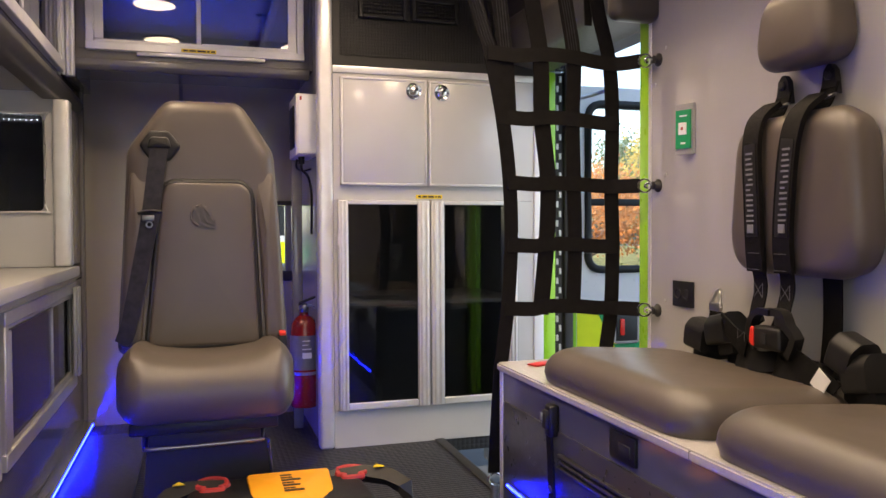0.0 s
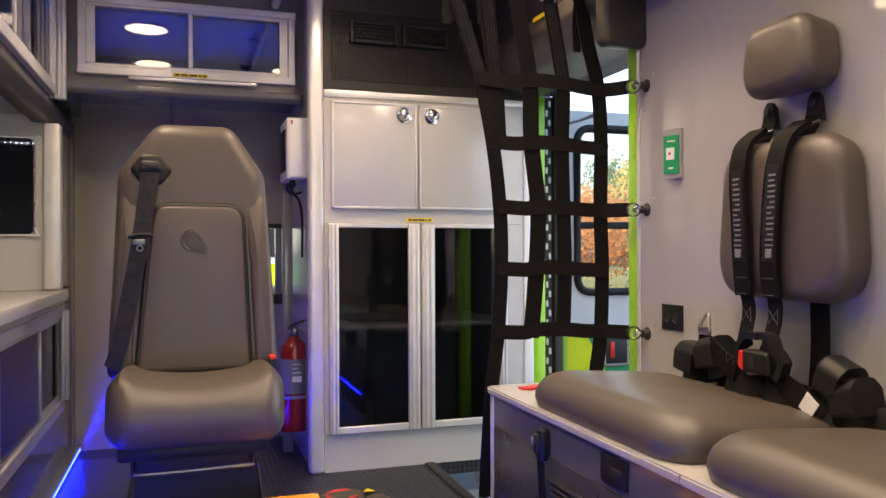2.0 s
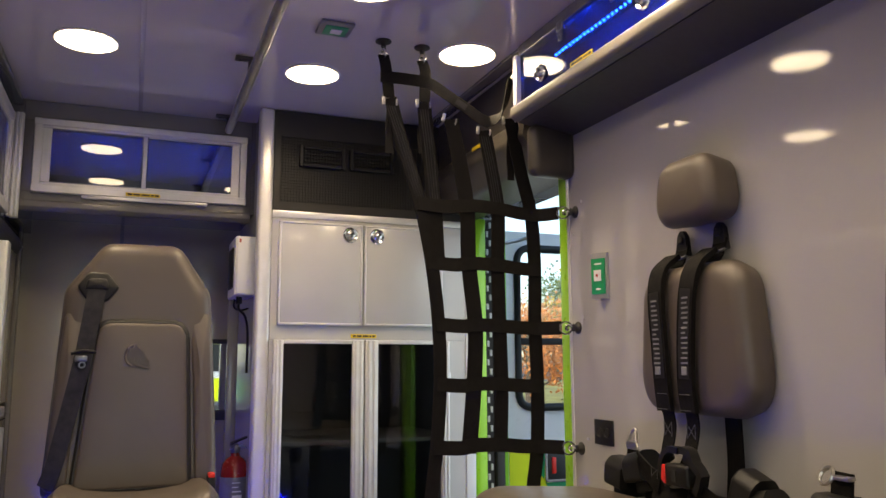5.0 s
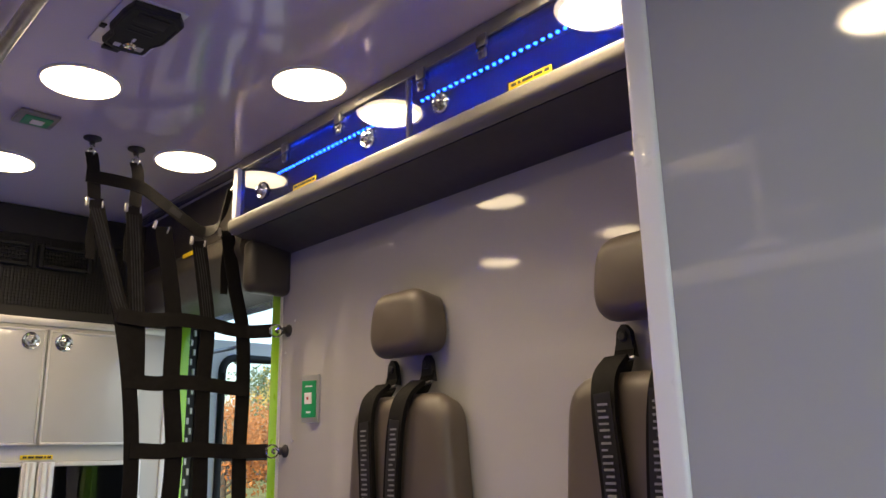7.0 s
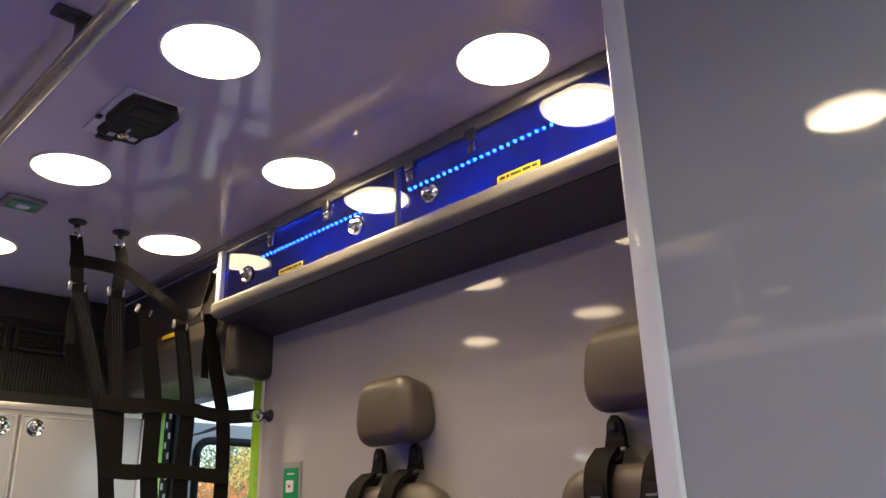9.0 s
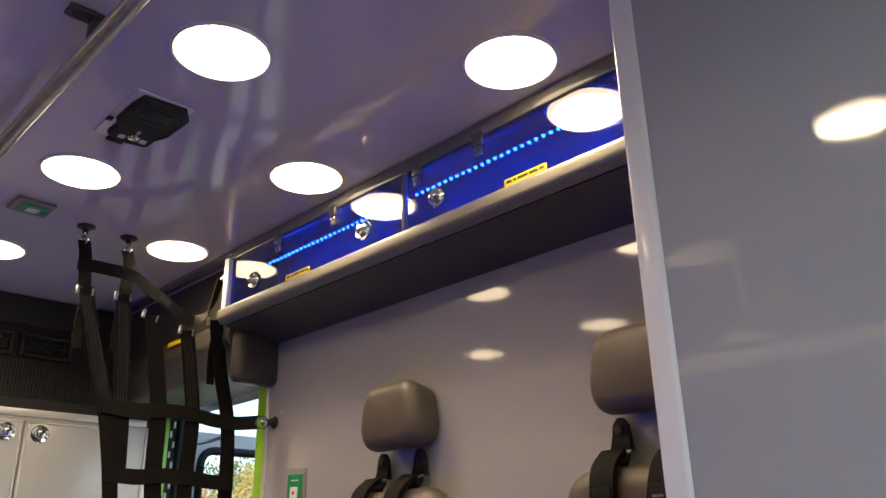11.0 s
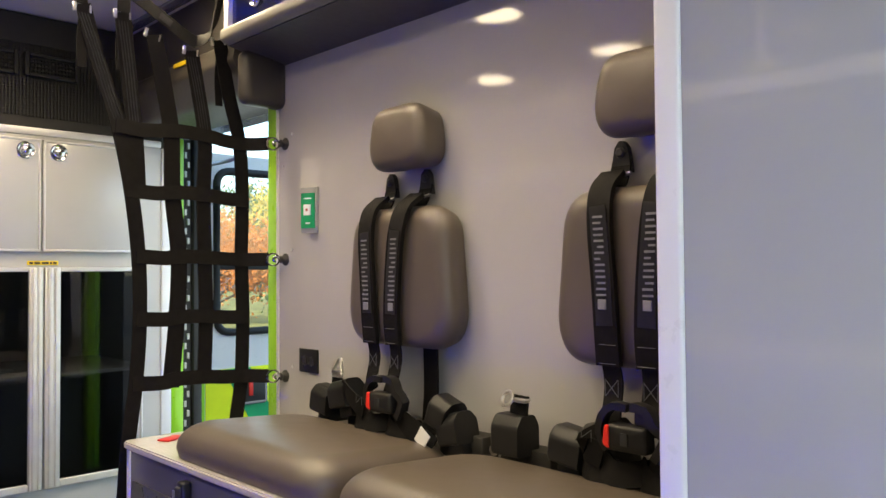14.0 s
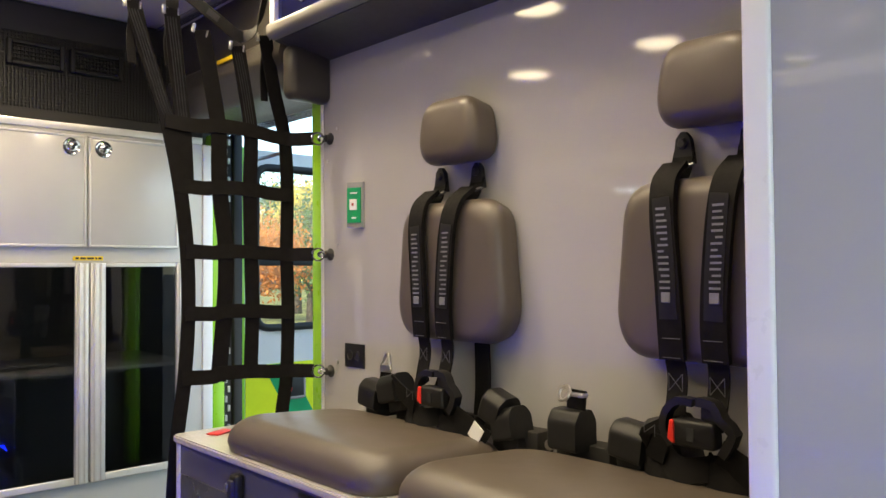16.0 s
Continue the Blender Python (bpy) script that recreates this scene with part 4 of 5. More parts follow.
for k, (dx, z0) in enumerate(((-0.016, 0.892), (-0.001, 0.897), (0.014, 0.893))):
    b = ribbon(B(), [lean(dx - 0.008, z0, 0.1215), lean(dx - 0.004, z0 - 0.012, 0.1240), lean(dx + 0.006, 0.864 - 0.006 * (1 - k), 0.1240), lean(dx + 0.013, 0.846 + 0.007 * (k - 1), 0.1240), lean(0.036, 0.836 + 0.011 * (k - 1), 0.1225)], ((1, 0, 0.3), (0.4, 0, 1)), 0.0062, 0.007)
    part("embossed_stripe", b, VINYL, ch)
# seat cushion
def seatprof():
    bm = B()
    prof = [(2.80, 0.35), (2.80, 0.475), (2.70, 0.485), (2.58, 0.492), (2.49, 0.490), (2.43, 0.470), (2.395, 0.43), (2.385, 0.38), (2.40, 0.335), (2.44, 0.312), (2.52, 0.308)]
    prof = curve_pts([Vector((0, a, c)) for a, c in prof], 3)
    n = 26
    rows = []
    for i in range(n + 1):
        u = -1 + 2 * i / n
        x = 0.229 * math.copysign(1 - (1 - abs(u)) ** 1.0, u)
        e = max(0.0, (abs(u) - 0.72) / 0.28)
        sh = 1 - 0.34 * e ** 2.5
        row = []
        for p in prof:
            cy, cz = 2.62, 0.40
            dip = -0.018 * (1 - min(1, abs(u) / 0.7) ** 2) * max(0, (p.z - 0.44) / 0.05) + 0.02 * max(0, 1 - abs(abs(u) - 0.85) / 0.2) * max(0, (p.z - 0.44) / 0.05)
            row.append(bm.verts.new(Vector((SX + 0.008 + x * (1 - 0.06 * max(0, (p.y - 2.5) / 0.3)), cy + (p.y - cy) * (sh if p.y < cy else 1), cz + (p.z - cz) * sh + dip))))
        rows.append(row)
    for a, c in zip(rows, rows[1:]):
        for j in range(len(prof) - 1):
            bm.faces.new((a[j], a[j + 1], c[j + 1], c[j]))
        bm.faces.new((a[-1], a[0], c[0], c[-1]))
    bm.faces.new(rows[0])
    bm.faces.new(rows[-1][::-1])
    bmesh.ops.recalc_face_normals(bm, faces=bm.faces)
    return bm
part("seat_cushion", seatprof(), VINYL, ch, "plump taupe vinyl seat cushion")
part("seat_shell", abox((SX - 0.19, 2.43, 0.285), (SX + 0.19, 2.80, 0.318), 0.008), BLACK, ch)
part("slide_mechanism", abox((SX - 0.16, 2.47, 0.235), (SX + 0.155, 2.78, 0.286), 0.006), BLACKM, ch)
part("release_bar", tube(B(), [(SX - 0.15, 2.50, 0.275), (SX - 0.145, 2.42, 0.262), (SX - 0.12, 2.405, 0.258), (SX + 0.12, 2.405, 0.262), (SX + 0.145, 2.42, 0.266), (SX + 0.15, 2.50, 0.275)], 0.005, 8, 4), DSTEEL, ch)
part("pedestal", prism([(SX - 0.17, 0.0), (SX + 0.19, 0.0), (SX + 0.165, 0.236), (SX - 0.15, 0.236)], 'y', 2.52, 2.80), BLACKM, ch)
part("post_edge", tube(B(), [(SX + 0.192, 2.515, 0.004), (SX + 0.168, 2.515, 0.236)], 0.004, 8), DSTEEL, ch)
# its belt
gd = rounded([(-0.058, 0.002, 0.014), (-0.026, 0.046, 0.022), (0.026, 0.046, 0.022), (0.062, 0.0, 0.014), (0.03, -0.044, 0.02), (-0.026, -0.044, 0.02)], 4)
bg = part("belt_guide", padded(gd, 0.016, 0.010, lambda u, v, w: lean(-0.120 + u, 1.068 + v, 0.096 + w), 0.004), BLACK, ch, "black shoulder belt guide")
part("guide_hood", padded(rounded([(-0.034, -0.006, 0.004), (0.034, -0.006, 0.004), (0.026, 0.028, 0.014), (-0.026, 0.028, 0.014)], 4), 0.014, 0.008, lambda u, v, w: lean(-0.120 + u, 1.066 + v, 0.108 + w), 0.002), BLACK, bg)
part("shoulder_belt", ribbon(B(), [lean(-0.120, 1.062, 0.116), lean(-0.128, 1.0, 0.122), lean(-0.146, 0.86, 0.126), lean(-0.175, 0.70, 0.125), lean(-0.205, 0.55, 0.121), lean(-0.225, 0.49, 0.112)], ((1, 0, 0), (1, -0.5, 0)), 0.05, 0.003), WEBG, ch, "charcoal belt webbing")
tg = part("buckle_tongue", abox((SX - 0.168, 2.700, 0.845), (SX - 0.134, 2.707, 0.862), 0.003), DSTEEL, ch)
part("tongue_bar", tube(B(), [lean(-0.18, 0.868, 0.130), lean(-0.146, 0.876, 0.131), lean(-0.112, 0.872, 0.130)], 0.005, 8), BLACK, tg)
part("tongue_eye", torus(B(), (SX - 0.148, 2.702, 0.835), (0, 1, 0), 0.008, 0.0025, 16, 6), DSTEEL, tg)
part("buckle_socket", abox((SX + 0.206, 2.60, 0.43), (SX + 0.232, 2.63, 0.517), 0.006), BLACK, ch)
part("buckle_button", abox((SX + 0.210, 2.598, 0.510), (SX + 0.229, 2.632, 0.523), 0.003), REDP, ch)

# ---- fire extinguisher, control box ----
EX, EY = 0.475, 3.42
ex = thing("fire_extinguisher", (EX, EY, 0.10), "red fire extinguisher in a wall bracket", "fire extinguisher")
part("cylinder", lathe(B(), (EX, EY, 0.105), (0, 0, 1), [(0.050, 0), (0.054, 0.006), (0.055, 0.02), (0.055, 0.30), (0.050, 0.33), (0.034, 0.352), (0.018, 0.362), (0.016, 0.375)], 28), RED, ex)
lb = part("label", lathe(B(), (EX, EY, 0.255), (0, 0, 1), [(0.0556, 0), (0.0556, 0.135)], 28), mat("silver_label", (0.16, 0.16, 0.17), 0.4, var=0.1, scale=60), ex, "silver instruction label")
b = B()
for k, (w, hgt) in enumerate(((0.030, 0.003), (0.022, 0.003), (0.034, 0.004), (0.036, 0.022))):
    z1 = 0.372 - k * 0.016
    box(b, (EX - 0.014, EY - 0.0585, z1 - hgt), (EX - 0.014 + w, EY - 0.0535, z1))
part("print", b, WHITEP, lb)
part("strap", lathe(B(), (EX, EY, 0.235), (0, 0, 1), [(0.0565, 0), (0.0565, 0.012)], 28), STEEL, ex)
part("valve", lathe(B(), (EX, EY, 0.478), (0, 0, 1), [(0.016, 0), (0.018, 0.004), (0.018, 0.03), (0.010, 0.036)], 18), DSTEEL, ex)
part("lever", ribbon(B(), [(EX - 0.02, EY, 0.512), (EX + 0.02, EY - 0.02, 0.532), (EX + 0.065, EY - 0.04, 0.55)], (0, 1, 0.2), 0.018, 0.005), BLACKM, ex)
part("carry_handle", ribbon(B(), [(EX - 0.02, EY, 0.495), (EX + 0.025, EY - 0.02, 0.505), (EX + 0.06, EY - 0.04, 0.478)], (0, 1, 0.2), 0.018, 0.005), STEEL, ex)
part("gauge", lathe(B(), (EX, EY - 0.017, 0.495), (0, -1, 0), [(0.012, 0), (0.012, 0.008), (0.009, 0.010)], 16), DSTEEL, ex)
part("bracket", abox((EX + 0.052, EY - 0.03, 0.13), (0.514, EY + 0.03, 0.45), 0.003), BLACKM, ex)
ex.location = (EX + 0.030, EY, 0.112)
wbx = thing("control_box", (0.50, 3.35, 1.1), "white wall-mounted control box with cables below", "control box")
part("housing", abox((0.462, 3.27, 1.098), (0.544, 3.50, 1.33), 0.006), WHITEP, wbx)
part("front_plate", abox((0.470, 3.264, 1.104), (0.542, 3.2705, 1.324), 0.002), WHITE, wbx)
part("dark_side", abox((0.456, 3.31, 1.13), (0.4625, 3.44, 1.29), 0.003), BLACK, wbx)
part("sticker", abox((0.476, 3.2625, 1.304), (0.483, 3.2642, 1.318)), REDD, wbx)
part("plug", cyl(B(), (0.49, 3.34, 1.098), (0.49, 3.34, 1.07), 0.012), BLACK, wbx)
part("cable", tube(B(), [(0.49, 3.34, 1.08), (0.492, 3.345, 1.05), (0.52, 3.37, 1.02), (0.535, 3.40, 0.95), (0.538, 3.42, 0.80)], 0.005, 8), BLACK, wbx)
part("cable", tube(B(), [(0.475, 3.36, 1.09), (0.475, 3.37, 1.06), (0.505, 3.42, 1.05), (0.54, 3.45, 1.06)], 0.004, 8), BLACK, wbx)
part("conduit", abox((0.472, 3.52, 0.0), (0.514, 3.55, 1.12), 0.006), DARKG, wbx)

# ---- cot mount on the floor ----
cm = thing("cot_fastener", (0.3, 2.2, 0), "black floor-mounted cot fastener with amber cover and red levers", "cot mount")
part("track", abox((0.12, 0.6, 0.0), (0.50, 2.46, 0.10), 0.02, 3), BLACKM, cm)
part("head", padded(rounded([(0.06, 2.18, 0.04), (0.54, 2.18, 0.04), (0.52, 2.46, 0.06), (0.08, 2.46, 0.06)]), 0.10, 0.02, lambda u, v, w: Vector((u, v, 0.05 + w))), BLACK, cm)
cv = rounded([(0.235, 2.12, 0.01), (0.43, 2.12, 0.01), (0.445, 2.43, 0.012), (0.225, 2.43, 0.012)], 3)
ac = part("cover", padded(cv, 0.014, 0.006, lambda u, v, w: Vector((u, v, 0.15 + w - 0.25 * max(0, 2.25 - v)))), ORANGE, cm, "amber cover plate")
for k, (w, hgt) in enumerate(((0.02, 0.05), (0.012, 0.03), (0.018, 0.045), (0.014, 0.03), (0.02, 0.05), (0.014, 0.03), (0.016, 0.03))):
    part("mark", abox((0.31, 2.26 + k * 0.021, 0.1645), (0.31 + hgt, 2.26 + k * 0.021 + w * 0.6, 0.1655)), INK, ac)
for x in (0.137, 0.503):
    b = B()
    tube(b, [(x - 0.038, 2.39, 0.152), (x - 0.03, 2.425, 0.156), (x + 0.0, 2.437, 0.157), (x + 0.03, 2.425, 0.156), (x + 0.038, 2.39, 0.152), (x + 0.022, 2.378, 0.152), (x + 0.022, 2.362, 0.150), (x - 0.022, 2.362, 0.150), (x - 0.022, 2.378, 0.152), (x - 0.038, 2.39, 0.152)], 0.0085, 8)
    part("release_lever", b, REDD, cm, "red release lever")
    part("lever_tab", abox((x - 0.02, 2.356, 0.148), (x + 0.02, 2.368, 0.158), 0.003), REDD, cm)
part("arm", ribbon(B(), [(0.44, 2.40, 0.14), (0.54, 2.395, 0.148), (0.60, 2.36, 0.144), (0.632, 2.31, 0.13), (0.636, 2.285, 0.10)], (0, 1, 0.6), 0.040, 0.024, 1), BLACK, cm)
part("arm", ribbon(B(), [(0.18, 2.40, 0.14), (0.08, 2.395, 0.148), (0.03, 2.36, 0.144), (0.0, 2.31, 0.13), (-0.004, 2.285, 0.10)], (0, 1, 0.6), 0.040, 0.024, 1), BLACK, cm)
for x in (0.575, 0.055):
    part("warning_mark", prism([(x - 0.016, 2.375), (x + 0.016, 2.375), (x, 2.40)], 'z', 0.168, 0.1705), YELLOW, cm)
part("cross_plate", abox((-0.08, 2.46, 0.0), (0.40, 2.515, 0.03), 0.006), BLACKM, cm)
tagged(part("floor_plate", abox((-0.33, 2.3, 0.001), (-0.09, 3.62, 0.012), 0.003), PLATEF, None), "black raised floor plate beside the seat", "plate")

# ---- cargo net by the side door ----
nt = thing("cargo_net", (1.09, 2.38, 0.1), "black webbing safety net with steel buckles and hooks", "net")
NY = 2.375
def vstrap(pts, w=0.046, name="strap"):
    return part(name, ribbon(B(), [(x, NY + dy, z) for x, dy, z in pts], (1, 0, 0), w, 0.003), WEB, nt)
vstrap([(0.806, 0.0, 1.64), (0.84, 0.004, 1.52), (0.885, 0.002, 1.38), (0.905, 0.0, 1.31), (0.938, -0.004, 1.14), (0.962, 0, 0.95), (0.966, 0, 0.77), (0.955, 0, 0.59), (0.938, 0.01, 0.42), (0.93, 0.02, 0.25), (0.926, 0.03, 0.11)], 0.042)
vstrap([(0.915, 0.0, 1.64), (0.93, 0.005, 1.5), (0.950, 0.003, 1.32), (0.958, 0.002, 1.2), (0.962, 0.004, 1.12)])
vstrap([(1.006, 0.0, 1.595), (1.035, 0.0, 1.45), (1.058, 0.0, 1.31), (1.062, 0, 1.14), (1.082, 0, 0.95), (1.076, 0, 0.77), (1.058, 0, 0.57)], 0.050)
vstrap([(1.120, 0.0, 1.57), (1.142, 0.0, 1.45), (1.164, 0.0, 1.31), (1.160, 0, 1.14), (1.164, 0, 0.95), (1.168, 0, 0.77), (1.162, 0, 0.572)])
vstrap([(1.212, 0.0, 1.62), (1.245, 0.0, 1.45), (1.280, 0.0, 1.31), (1.290, 0, 1.14), (1.287, 0, 0.95), (1.292, 0, 0.77), (1.287, 0, 0.58), (1.272, 0, 0.47), (1.262, 0, 0.40)])
def hstrap(pts, w=0.042):
    return part("cross_strap", ribbon(B(), [(x, NY - 0.004 + dy, z) for x, dy, z in pts], (0, 0.1, 1), w, 0.003), WEB, nt)
for z, x0, reach, sag in ((1.314, 0.895, True, 0.008), (1.135, 0.925, False, 0.006), (0.948, 0.955, True, 0.004), (0.770, 0.955, False, 0.005), (0.588, 0.945, True, 0.006)):
    pts = [(x0, 0, z + 0.004), (x0 + 0.09, 0, z - 0.001), (1.07, 0, z + sag), (1.165, 0, z + sag * 0.6), (1.235, 0, z - sag * 0.6), (1.30, -0.005, z - sag)]
    if reach:
        pts.append((1.345, -0.06, z - sag))
    hstrap(pts)
    if reach:
        zz = z - sag - 0.001
        part("ring", torus(B(), (1.353, NY - 0.078, zz), (0.3, 1, 0), 0.019, 0.0028, 22, 6), CHROME, nt)
        b = lathe(B(), (W - 0.0005, 2.275, zz), (-1, 0, 0), [(0.019, 0), (0.019, 0.003), (0.014, 0.006), (0.010, 0.014), (0.012, 0.018), (0.006, 0.022)], 22)
        part("wall_anchor", b, BLACKM, nt, "black round anchor stud")
        part("hook", tube(B(), [(1.366, 2.275, zz), (1.356, 2.284, zz + 0.008), (1.350, 2.292, zz), (1.357, 2.288, zz - 0.008)], 0.004, 8), CHROME, nt)
for x, z, rot in ((0.806, 1.628, 0), (0.915, 1.633, 0), (1.002, 1.592, 15), (1.119, 1.567, 5), (1.208, 1.615, -10)):
    m = pose(x, NY, z, 0, rot, 0)
    b = B()
    box(b, (-0.042, -0.008, -0.020), (-0.026, 0.006, 0.020), 0.004)
    box(b, (0.026, -0.006, -0.016), (0.034, 0.006, 0.016), 0.003)
    box(b, (-0.030, 0.001, -0.014), (0.030, 0.005, -0.008), 0.001, 1)
    part("buckle", turned(b, m @ Matrix.Scale(0.66, 4)), STEEL, nt, "bright steel cam buckle")
for x, z0, z1 in ((0.812, 1.62, 1.47), (0.918, 1.62, 1.48), (1.222, 1.6, 1.42)):
    part("loose_end", ribbon(B(), [(x, NY + 0.012, z0), (x - 0.004, NY + 0.02, (z0 + z1) / 2), (x - 0.002, NY + 0.018, z1)], (1, 0, 0), 0.024, 0.003), WEB, nt)
part("top_strap", ribbon(B(), [(0.775, NY + 0.004, 1.706), (0.86, NY - 0.006, 1.704), (0.925, NY - 0.008, 1.700), (0.965, NY - 0.006, 1.684), (1.01, NY - 0.004, 1.660), (1.06, NY - 0.004, 1.632), (1.105, NY - 0.003, 1.607), (1.135, NY - 0.002, 1.598)], (0, 0.06, 1), 0.038, 0.003), WEB, nt)
part("top_strap", ribbon(B(), [(1.115, NY + 0.004, 1.602), (1.145, NY + 0.004, 1.606), (1.175, NY + 0.002, 1.632), (1.196, NY - 0.002, 1.675), (1.210, NY - 0.01, 1.75)], ((0, 0.2, 1), (0.8, 0.5, 0.3)), 0.036, 0.003), WEB, nt)
part("sewn_patch", ribbon(B(), [(1.02, NY - 0.0072, 1.6545), (1.055, NY - 0.0072, 1.635)], (0, 0.06, 1), 0.022, 0.001, 2), WEBG, nt)
for pts in ([(0.806, 1.615), (0.84, 1.52), (0.885, 1.38), (0.903, 1.335)], [(0.915, 1.615), (0.93, 1.5), (0.948, 1.335)], [(1.120, 1.55), (1.142, 1.45), (1.162, 1.335)]):
    for q in (-0.012, -0.004, 0.004, 0.012):
        part("woven_rib", ribbon(B(), [(x + q, NY - 0.0012, z) for x, z in pts], (1, 0, 0), 0.0028, 0.003, 4), WEBG, nt)
for x, yy in ((0.79, 2.40), (0.919, 2.404)):
    part("hanger", ribbon(B(), [(x, yy, 1.785), (x + 0.006, NY + 0.015, 1.74), (x + 0.012 if x < 0.85 else x - 0.002, NY, 1.64)], (1, 0, 0), 0.036, 0.003), WEB, nt)
    part("ceiling_anchor", lathe(B(), (x, yy, H - 0.0005), (0, 0, -1), [(0.025, 0), (0.025, 0.004), (0.018, 0.008), (0.008, 0.012), (0.008, 0.02)], 20), BLACKM, nt)
    part("ring", torus(B(), (x, yy, 1.788), (1, 0.3, 0), 0.016, 0.003, 20, 6), CHROME, nt)
    part("hook", tube(B(), [(x, yy, 1.812), (x, yy + 0.008, 1.803), (x, yy, 1.795)], 0.004, 8), CHROME, nt)
part("hook", tube(B(), [(1.214, NY - 0.012, 1.75), (1.222, NY - 0.03, 1.772), (1.212, NY - 0.05, 1.768)], 0.005, 8), CHROME, nt)
part("floor_hook", torus(B(), (0.927, NY + 0.032, 0.09), (0, 1, 0), 0.018, 0.003, 20, 6), CHROME, nt)
part("floor_stud", cyl(B(), (0.927, NY + 0.032, 0.0), (0.927, NY + 0.032, 0.075), 0.012), STEEL, nt)

# ---- things on the bench wall ----
sw = thing("wall_switch", (W, 2.15, 1.02), "green touch switch in a slanted steel wall box", "switch")
def wedge(y0, y1, d0, d1, z0, z1):
    """A slice of the switch box, whose face turns towards the rear doorway; d0, d1: depths in and out of that face."""
    f = lambda y: W - 0.008 - (y - 2.096) / 0.050 * 0.022
    return prism([(f(y0) - d0, y0), (f(y0) - d1, y0), (f(y1) - d1, y1), (f(y1) - d0, y1)], 'z', z0, z1)
part("housing", prism([(W - 0.001, 2.096), (W - 0.008, 2.096), (W - 0.030, 2.146), (W - 0.001, 2.146)], 'z', 1.02, 1.155), ALUG, sw)
part("face_plate", wedge(2.101, 2.142, 0.0005, 0.004, 1.034, 1.138), GREEN, sw, "green face plate")
part("button", wedge(2.111, 2.132, 0.0035, 0.0065, 1.072, 1.104), WHITEP, sw)
part("button_mark", wedge(2.119, 2.125, 0.006, 0.0072, 1.084, 1.092), REDD, sw)
part("print", wedge(2.110, 2.131, 0.0035, 0.005, 1.120, 1.124), WHITEP, sw)
part("print", wedge(2.114, 2.127, 0.0035, 0.005, 1.046, 1.051), WHITEP, sw)
ot = thing("power_outlet", (W, 2.146, 0.6), "black twin power outlet plate", "outlet")
part("plate", abox((W - 0.006, 2.098, 0.603), (W - 0.0005, 2.194, 0.674), 0.002), BLACK, ot)
for y in (2.128, 2.165):
    part("socket", lathe(B(), (W - 0.006, y, 0.638), (-1, 0, 0), [(0.015, 0), (0.015, 0.003), (0.012, 0.003), (0.011, 0.001)], 18), BLACKM, ot)
for y, z in ((2.238, 1.332), (2.238, 0.973), (2.238, 0.613), (2.290, 1.236)):
    tagged(part("screw", lathe(B(), (W - 0.0003, y, z), (-1, 0, 0), [(0.005, 0), (0.005, 0.001), (0.003, 0.0025)], 10), STEEL), "small steel screw head in the wall panel", "screw", "wall screws")


